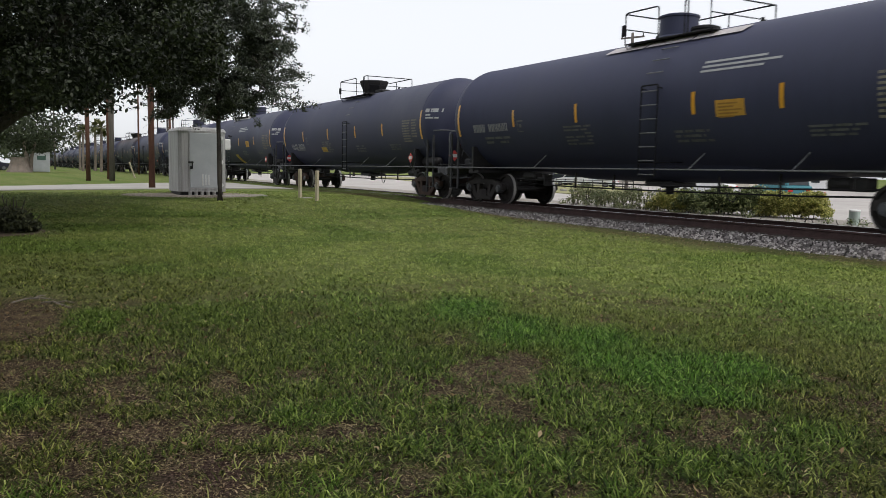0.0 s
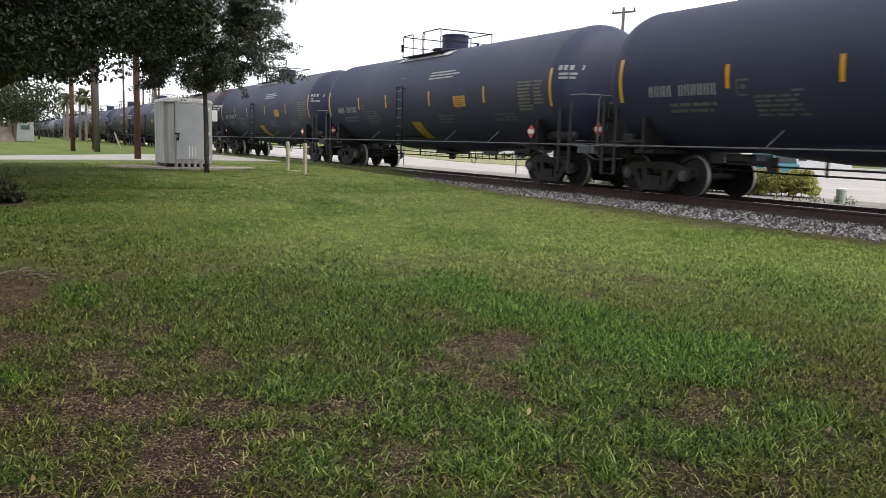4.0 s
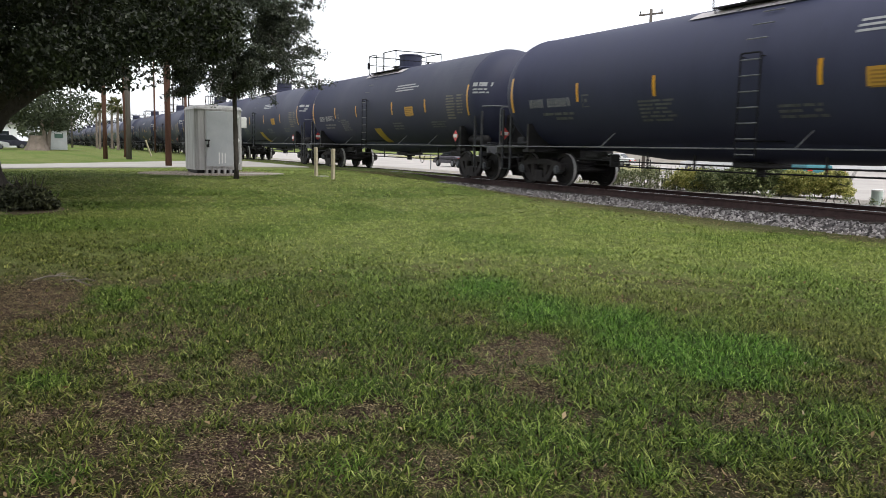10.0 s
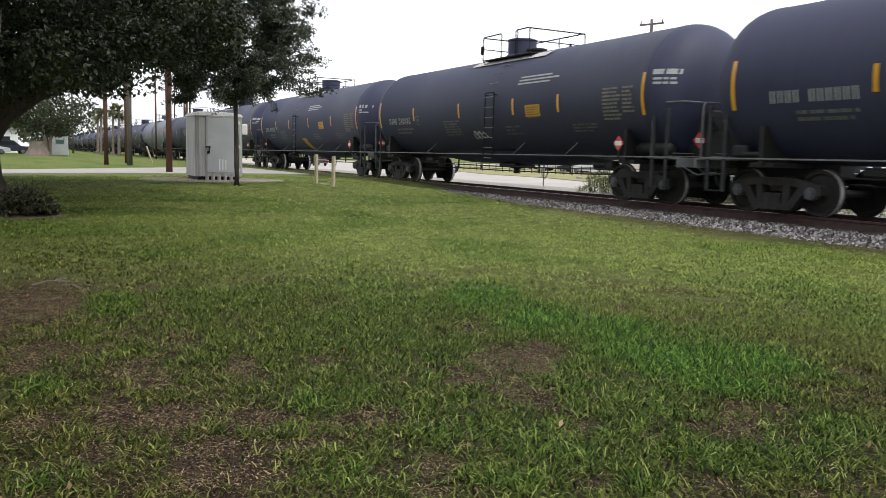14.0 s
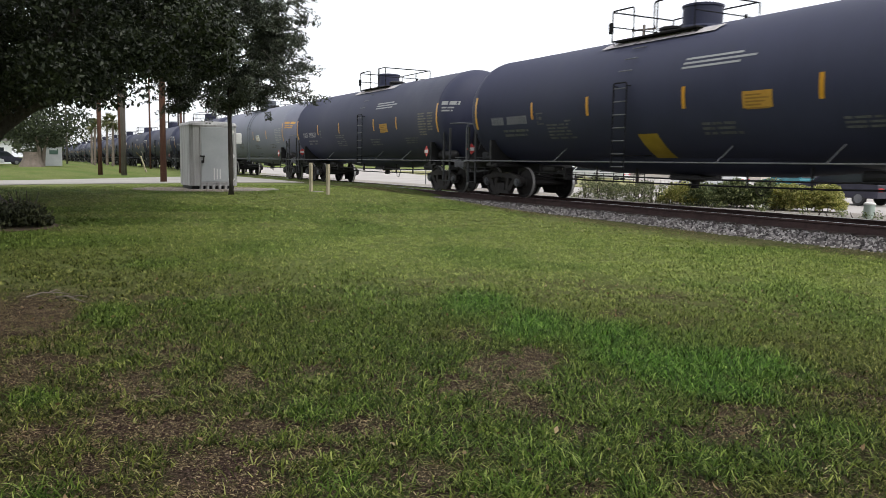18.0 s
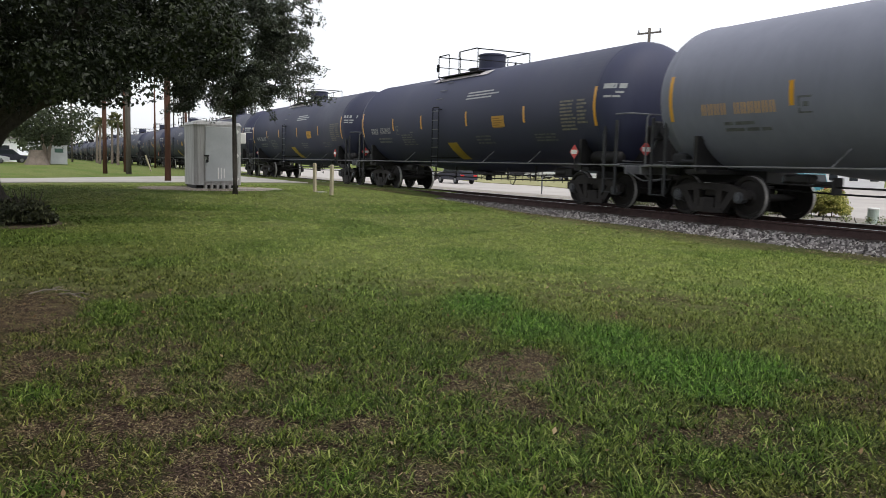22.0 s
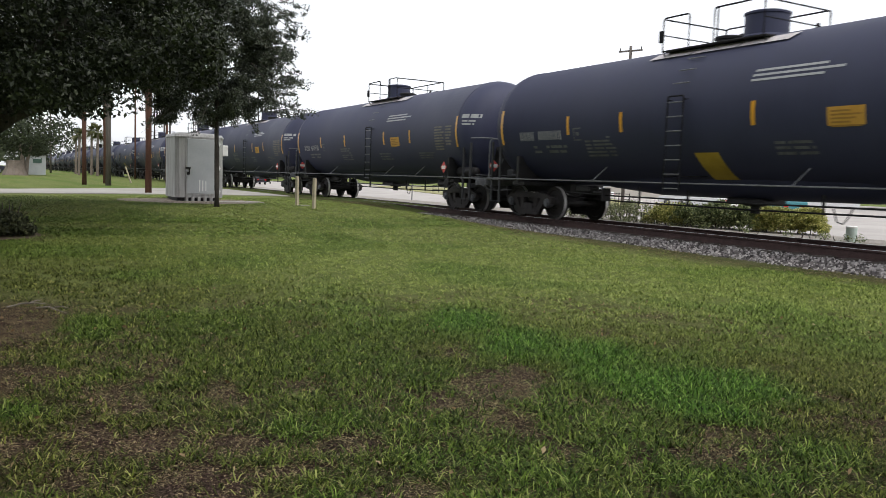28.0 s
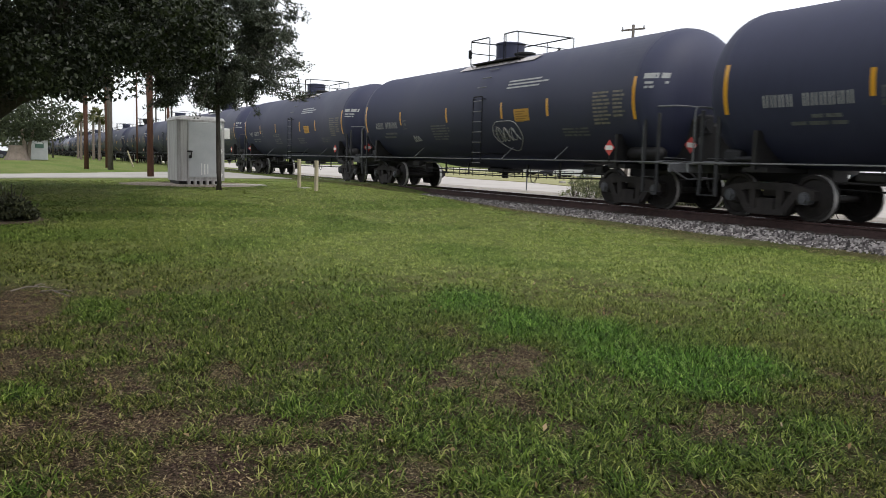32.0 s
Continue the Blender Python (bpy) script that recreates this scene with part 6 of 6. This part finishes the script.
# ---- beyond the track ----
def vehicle(x, y, turn, length, height, paint, label, kind="sedan", name=""):
    """A parked car: shaped body, dark windows, four wheels, lamps."""
    ob = thing("car", pose(x, y, STREET_Z if y > 17 else 0.28, 0, 0, turn), label, "car", "cars on the street" if name else "parked cars")
    L, H, W = length / 2, height, 0.88
    if kind == "sedan":
        low = [(-L, 0.32), (-L, 0.78), (-L + 0.25, 0.92), (-L + 1.0, 0.95), (L - 1.2, 0.92), (L - 0.15, 0.74), (L, 0.5), (L, 0.3)]
        cab = [(-L + 0.75, 0.93), (-L + 1.35, H), (L - 2.1, H), (L - 1.25, 0.91)]
    else:
        low = [(-L, 0.34), (-L, 0.95), (-L + 0.1, 1.02), (L - 1.1, 1.0), (L - 0.1, 0.82), (L, 0.5), (L, 0.32)]
        cab = [(-L + 0.08, 1.0), (-L + 0.35, H), (L - 1.9, H), (L - 1.1, 0.99)]
    bm = bmesh.new()
    prism(bm, low, -W, W)
    bmesh.ops.bevel(bm, geom=bm.edges[:], offset=0.05, segments=2, affect="EDGES", profile=0.6)
    part("body", bm, paint, ob)
    bm = bmesh.new()
    prism(bm, cab, -W + 0.12, W - 0.12)
    bmesh.ops.bevel(bm, geom=bm.edges[:], offset=0.05, segments=2, affect="EDGES", profile=0.6)
    part("roof", bm, paint, ob)
    zc = (cab[0][1] + H) / 2
    for s in (-1, 1):
        bm = bmesh.new()
        prism(bm, [(cab[0][0] + 0.32, cab[0][1] + 0.06), (cab[1][0] + 0.1, H - 0.09), (cab[2][0] - 0.05, H - 0.09), (cab[3][0] - 0.25, cab[3][1] + 0.06)], s * (W - 0.13), s * (W - 0.11))
        part("side_window", bm, M_GLASSDARK, ob)
    for (xa, za), (xb, zb), sg in ((cab[0], cab[1], -1), (cab[3], cab[2], 1)):
        bm = bmesh.new()
        ang = math.degrees(math.atan2(zb - za, abs(xb - xa)))
        box(bm, ((xa + xb) / 2 + sg * 0.015, 0, (za + zb) / 2), (math.hypot(xb - xa, zb - za) * 0.8, 2 * W - 0.4, 0.02), rot=(0, ang if sg > 0 else -ang, 0))
        part("windscreen", bm, M_GLASSDARK, ob)
    for sx in (-1, 1):
        for s in (-1, 1):
            bm = bmesh.new()
            lathe(bm, [(s * (W - 0.2), 0.2), (s * (W - 0.2), 0.30), (s * (W - 0.17), 0.325), (s * (W - 0.02), 0.325), (s * W, 0.30), (s * W, 0.2)], 20, "Y", (sx * (L - 0.9), 0, 0.325))
            wh = part("wheel", bm, M_TYRE, ob)
            bm = bmesh.new()
            rod(bm, (sx * (L - 0.9), s * (W - 0.05), 0.325), (sx * (L - 0.9), s * (W + 0.004), 0.325), 0.2, seg=14)
            part("hubcap", bm, M_SILL, wh)
    for s in (-1, 1):
        bm = bmesh.new()
        box(bm, (-L + 0.01, s * (W - 0.25), 0.72), (0.06, 0.36, 0.16), bevel=0.02)
        part("tail_lamp", bm, M_CARRED, ob)
        bm = bmesh.new()
        box(bm, (L - 0.05, s * (W - 0.25), 0.62), (0.08, 0.34, 0.13), bevel=0.02)
        part("headlamp", bm, M_WHITE, ob)
    return ob


vehicle(-35.2, 44.6, 160, 4.7, 1.65, M_CARBLUE, "teal estate car parked on the pale lot beyond the hedge", "suv")
vehicle(-45.5, 49.0, 200, 4.5, 1.4, M_CARWHITE, "white saloon parked on the lot beyond the weeds")
vehicle(-53.0, 55.0, 200, 4.6, 1.7, M_CARWHITE, "white van-like car parked on the lot", "suv")
for k, (car_x, car_y) in enumerate(((-72, 60), (-79, 62), (-86, 65), (-93, 67), (-101, 70), (-110, 73))):
    vehicle(car_x, car_y, 205, 4.6, 1.45 + 0.2 * (k % 2), M_CARWHITE if k in (0, 1, 3, 4) else M_CARDARK, ("white" if k in (0, 1, 3, 4) else "dark") + " car in the parked row past the verge", "suv" if k % 2 else "sedan")
road_cars = [(vehicle(-53.5, 34.0, 180, 4.6, 1.5, M_CARGREY, "dark grey saloon driving along the street", "sedan", "driven"), 9.0, -53.2),
             (vehicle(-52.0, 34.0, 180, 4.6, 1.62, M_CARDARK, "dark blue estate car driving along the street", "suv", "driven"), 20.6, -48.7)]
vehicle(-112, -1.6, 100, 4.6, 1.65, M_CARDARK, "dark car parked under the far trees", "suv")
vehicle(-99, -3.6, 95, 4.6, 1.4, M_CARWHITE, "white car parked under the far trees")


def build_bin():
    ob = thing("utility_pedestal", pose(-11.55, 17.38, 0.2), "pale green plastic utility pedestal beside the track", "utility box")
    bm = bmesh.new()
    lathe(bm, [(-0.05, 0.125), (0.31, 0.12), (0.315, 0.10)], 20, "Z")
    part("body", bm, M_GREENBIN, ob)
    bm = bmesh.new()
    lathe(bm, [(0.31, 0.13), (0.34, 0.13), (0.355, 0.10)], 20, "Z")
    part("lid", bm, M_WHITE, ob)


build_bin()


def build_cone():
    ob = thing("traffic_cone", pose(-30.15, 42.3, STREET_Z), "orange traffic cone on the pale lot", "traffic cone")
    bm = bmesh.new()
    box(bm, (0, 0, 0.02), (0.38, 0.38, 0.04), bevel=0.01)
    part("base", bm, M_CONE, ob)
    bm = bmesh.new()
    lathe(bm, [(0.04, 0.15), (0.72, 0.03)], 16, "Z")
    part("cone", bm, M_CONE, ob)
    bm = bmesh.new()
    lathe(bm, [(0.42, 0.087), (0.56, 0.063)], 16, "Z")
    part("collar", bm, M_WHITE, ob)


build_cone()


def building(x, y, turn, w, d, h, wall_m, roof_m, label, windows=4, roof_h=1.4):
    ob = thing("building", pose(x, y, STREET_Z - 0.05 if y > 17 else 0.2, 0, 0, turn), label, "building")
    bm = bmesh.new()
    box(bm, (0, 0, h / 2), (w, d, h), bevel=0.02)
    part("wall", bm, wall_m, ob)
    bm = bmesh.new()
    prism(bm, [(-w / 2 - 0.4, h), (w / 2 + 0.4, h), (w / 2 + 0.4, h + 0.15), (0, h + roof_h), (-w / 2 - 0.4, h + 0.15)], -d / 2 - 0.4, d / 2 + 0.4)
    part("roof", bm, roof_m, ob)
    for k in range(windows):
        for s in (-1, 1):
            xw = -w / 2 + w * (k + 0.5) / windows
            bm = bmesh.new()
            box(bm, (xw, s * (d / 2 + 0.01), h * 0.55), (w / windows * 0.5, 0.06, h * 0.4), bevel=0.01)
            win = part("window", bm, M_WHITE, ob)
            bm = bmesh.new()
            box(bm, (xw, s * (d / 2 + 0.03), h * 0.55), (w / windows * 0.42, 0.05, h * 0.34))
            part("pane", bm, M_GLASSDARK, win)
    return ob


building(-66, 92, 40, 9, 7, 2.6, M_CANOPY, M_CANOPY, "low white building with a shallow gable roof", 4, 1.0)
building(-92, 92, 25, 26, 12, 4.2, M_WALLFAR, M_ROOFFAR, "cream single-storey building across the street", 8)
building(-128, -9, 95, 16, 9, 3.2, M_CANOPY, M_ROOFFAR, "pale low house beyond the far trees", 5)


def build_canopy():
    ob = thing("station_canopy", pose(-44, 84, STREET_Z, 0, 0, 35), "flat white forecourt canopy on white columns", "canopy")
    bm = bmesh.new()
    box(bm, (0, 0, 4.2), (16, 8, 0.7), bevel=0.05)
    part("roof", bm, M_CANOPY, ob)
    for x in (-6, -2, 2, 6):
        for y in (-2.5, 2.5):
            bm = bmesh.new()
            box(bm, (x, y, 1.95), (0.35, 0.35, 3.9), bevel=0.03)
            part("column", bm, M_CANOPY, ob)
            bm = bmesh.new()
            box(bm, (x + 0.9, y, 0.75), (0.7, 0.45, 1.5), bevel=0.04)
            part("pump", bm, M_WHITE, ob)


build_canopy()


def build_fence():
    ob = thing("street_fence", pose(-72, 47.5, STREET_Z + 0.05), "low dark metal rail fence along the street", "fence")
    for k in range(26):
        bm = bmesh.new()
        box(bm, (-16 + 1.3 * k, 0.12 * k, 0.45), (0.06, 0.06, 0.95), bevel=0.008)
        part("post", bm, M_RAILING, ob)
    for z in (0.35, 0.85):
        bm = bmesh.new()
        rod(bm, (-16, 0, z), (16.5, 3.0, z), 0.025, seg=6)
        part("rail", bm, M_RAILING, ob)


build_fence()


def signal_post(x, y, h, label):
    ob = thing("sign_post", pose(x, y, float(ground_z(x, y))), label, "post")
    bm = bmesh.new()
    rod(bm, (0, 0, -0.2), (0, 0, h), 0.03, seg=8)
    part("pole", bm, M_SILL, ob)


signal_post(-27.5, 19.2, 0.95, "thin grey metal post beyond the track")
signal_post(-39.5, 20.0, 1.15, "thin grey metal post beyond the track")
slab("verge", [(-150, 66), (-83.7, 44.3), (-66.4, 39.4), (-55.6, 39.2), (-48.8, 37.1), (-45.0, 36.2), (-43.5, 37.8), (-54, 51), (-88, 74), (-150, 100)], STREET_Z + 0.05, 0.1, M_VERGE, "strip of yellowed grass between the street and the lot", "grass verge")
for stop_x, stop_y in ((-49.6, 39.6), (-52.2, 40.6), (-54.8, 41.6)):
    slab("wheel_stop", [(stop_x, stop_y), (stop_x + 1.85, stop_y - 0.95), (stop_x + 1.95, stop_y - 0.75), (stop_x + 0.1, stop_y + 0.2)], STREET_Z + 0.20, 0.17, M_CONC, "pale concrete wheel stop on the verge", "wheel stop")


# ---- far left: the lawn beyond the road ----
def build_plinth():
    ob = thing("concrete_plinth", pose(-91.5, 1.3, 0.28), "flared concrete plinth round the foot of a tree", "plinth")
    bm = bmesh.new()
    lathe(bm, [(-0.1, 1.25), (0.15, 1.15), (0.8, 0.85), (1.35, 0.72), (1.42, 0.70)], 8, "Z")
    part("body", bm, M_PLINTH, ob)
    bm = bmesh.new()
    lathe(bm, [(1.42, 0.74), (1.52, 0.74)], 8, "Z")
    part("rim", bm, M_PLINTH, ob)


build_plinth()


def build_hut():
    ob = thing("relay_hut", pose(-100.5, 3.5, 0.3, 0, 0, 100), "pale blue-white metal relay hut with a dark sign", "hut")
    bm = bmesh.new()
    box(bm, (0, 0, 1.05), (1.75, 1.6, 2.1), bevel=0.04)
    part("body", bm, M_CABDOOR, ob)
    bm = bmesh.new()
    box(bm, (0, 0, 2.13), (1.85, 1.7, 0.08), bevel=0.02)
    part("roof", bm, M_CABINET, ob)
    bm = bmesh.new()
    box(bm, (0, -0.83, 1.55), (0.9, 0.04, 0.45), bevel=0.01)
    part("sign", bm, M_HUTSIGN, ob, "dark green sign")


M_HUTSIGN = worn("dark_green_sign", (0.05, 0.10, 0.08), (0.09, 0.15, 0.12), 0.5, bump=0)
build_hut()


def far_tree(x, y, trunk_h, crown_z, rx, rz, seed, label, name="tree", fork=False, leaf=0.36, count=2600):
    rng = np.random.default_rng(seed)
    ob = thing(name, pose(x, y, float(ground_z(x, y)) + 0.02), label, "tree")
    bm = bmesh.new()
    if fork:
        tube(bm, [(0, -0.1, 0), (0.05, -0.15, trunk_h * 0.6), (0, -0.4, trunk_h * 1.2)], [0.25, 0.2, 0.13], 9)
        tube(bm, [(0, 0.15, 0), (0.05, 0.3, trunk_h * 0.6), (0, 0.7, trunk_h * 1.2)], [0.22, 0.18, 0.12], 9)
    else:
        tube(bm, [(0, 0, -0.2), (0.05, 0, trunk_h * 0.5), (0, 0.1, trunk_h * 1.25)], [0.32, 0.25, 0.16], 9)
    part("trunk", bm, M_PALMTRUNK if fork else M_BARK, ob)
    n = count // 26
    d = rng.normal(size=(n, 3))
    d /= np.linalg.norm(d, axis=1)[:, None]
    lump = 0.7 + 0.6 * value_noise(d[:, 0] * 2.5 + seed, d[:, 1] * 2.5 + d[:, 2] * 2, seed)
    c = d * (rng.uniform(0.2, 1, n) ** 0.4 * lump)[:, None] * np.array([rx, rx, rz]) + np.array([0, 0, crown_z])
    c = c[c[:, 2] > trunk_h * 0.7]
    leaf_mesh("crown", clumps(rng, c, rx * 0.24, 26), leaf, 0.55, seed, M_FARLEAF, ob)


far_tree(-93.5, 2.2, 2.6, 4.2, 4.4, 2.2, 61, "spreading pale green tree rising from the plinth", fork=True, count=5200)
far_tree(-104, -4.5, 2.2, 5.0, 5.5, 3.2, 62, "dark broad tree beside the parked cars", count=5200)
far_tree(-75, -9, 2.4, 6.0, 6.0, 4.0, 63, "dark broad tree on the far lawn", count=5200)
for k, (fx, fy, fh) in enumerate(((-150, -4, 6), (-165, 3.5, 6.5), (-180, -12, 7), (-205, 5, 7), (-230, -3, 8), (-170, -24, 8), (-140, -30, 8), (-260, 9, 9), (-300, 24, 9), (-280, 34, 9), (-240, 40, 8), (-200, 52, 8), (-160, 66, 8), (-120, 82, 8), (-90, 95, 9), (-60, 100, 8), (-30, 96, 8), (0, 95, 8), (-320, -10, 10), (-330, 10, 10))):
    far_tree(fx, fy, fh * 0.35, fh * 0.62, fh * 0.75, fh * 0.42, 70 + k, "distant rounded green tree on the skyline", leaf=0.6, count=1500)


def palm(x, y, h, seed):
    rng = np.random.default_rng(seed)
    ob = thing("palm_tree", pose(x, y, 0.25), "tall cabbage palm with a shaggy fan crown", "palm", "distant palms")
    bm = bmesh.new()
    tube(bm, [(0, 0, -0.2), (0.05, 0.05, h * 0.5), (0, 0.1, h)], [0.2, 0.17, 0.16], 10)
    part("trunk", bm, M_PALMTRUNK, ob)
    verts, faces = [], []
    for k in range(34):
        a = rng.uniform(0, 2 * math.pi)
        e = rng.uniform(-0.9, 1.2)
        r = rng.uniform(1.2, 1.9)
        for j in range(7):
            da = a + (j - 3) * 0.13
            o = len(verts)
            mid = (0.5 * r * math.cos(da) * math.cos(e), 0.1 + 0.5 * r * math.sin(da) * math.cos(e), h + 0.1 + 0.5 * r * math.sin(e))
            tip = (r * 1.1 * math.cos(da) * math.cos(e), 0.1 + r * 1.1 * math.sin(da) * math.cos(e), h + r * math.sin(e) - 0.35)
            s, c = 0.045 * math.sin(da), 0.045 * math.cos(da)
            verts += [(0, 0.1, h + 0.1), (mid[0] - s, mid[1] + c, mid[2]), (mid[0] + s, mid[1] - c, mid[2]), tip]
            faces += [(o, o + 1, o + 2), (o + 1, o + 3, o + 2)]
    mesh_of("fronds", verts, faces, M_PALM, ob)


palm(-118, 9.3, 5.2, 5)
palm(-122, 11.2, 6.2, 6)
palm(-108, 10.6, 5.4, 7)
palm(-135, 10.2, 6.0, 8)


# ---- what moves: the train rolls past at a steady speed, every wheel turning ----
def motions():
    # the rolling is a little uneven: metres ahead of or behind the even pace
    uneven = [(0, 0.03), (1, -0.17), (2, -0.07), (5, -0.07), (6, 0.06), (7, -0.08), (8, 0.03), (9, -0.15), (10, -0.02), (11, -0.03), (12, -0.07), (13, 0.0), (14, 0.1), (15, -0.19), (18, 0.06),
              (19, 0.08), (20, -0.08), (21, 0.03), (22, 0.25), (23, 0.08), (24, 0.13), (25, -0.18), (28, -0.03), (29, 0.0), (30, -0.24), (31, -0.14), (32, -0.1)]
    for k, c in enumerate(cars):
        x0 = FIRST_CAR_X - CAR_PITCH * (k - 1)
        walk(c, [(t, pose(x0 + SPEED * t + 0.00024 * ((t - 16) ** 2 - 256) + ahead, TRACK_Y, RAIL_Z)) for t, ahead in uneven])
    # two cars drive along the street behind the train
    for street_car, t0, x0 in road_cars:
        walk(street_car, [(t, pose(x0 - 9.5 * (t - t0), 34.0, STREET_Z, 0, 0, 180)) for t in (0, 16, 32)])
    # wheels turn once in 2.87 m; the wheelsets of a truck end share their turning
    first = {}
    steps = 32 * FPS
    for c in cars:
        for t in c.children:
            if not t.name.startswith("truck"):
                continue
            for w in t.children:
                if not w.name.startswith("wheelset"):
                    continue
                x = w.location.x
                end = x > 0
                if end not in first:
                    walk(w, [(i / FPS, pose(x, 0, 0.457, 0, math.degrees(SPEED * i / FPS / 0.457) % 360, 0)) for i in range(steps + 1)])
                    first[end] = w
                else:
                    w.rotation_mode = "QUATERNION"
                    w.animation_data_create()
                    w.animation_data.action = first[end].animation_data.action
                    w.animation_data.action_slot = first[end].animation_data.action_slot


motions()
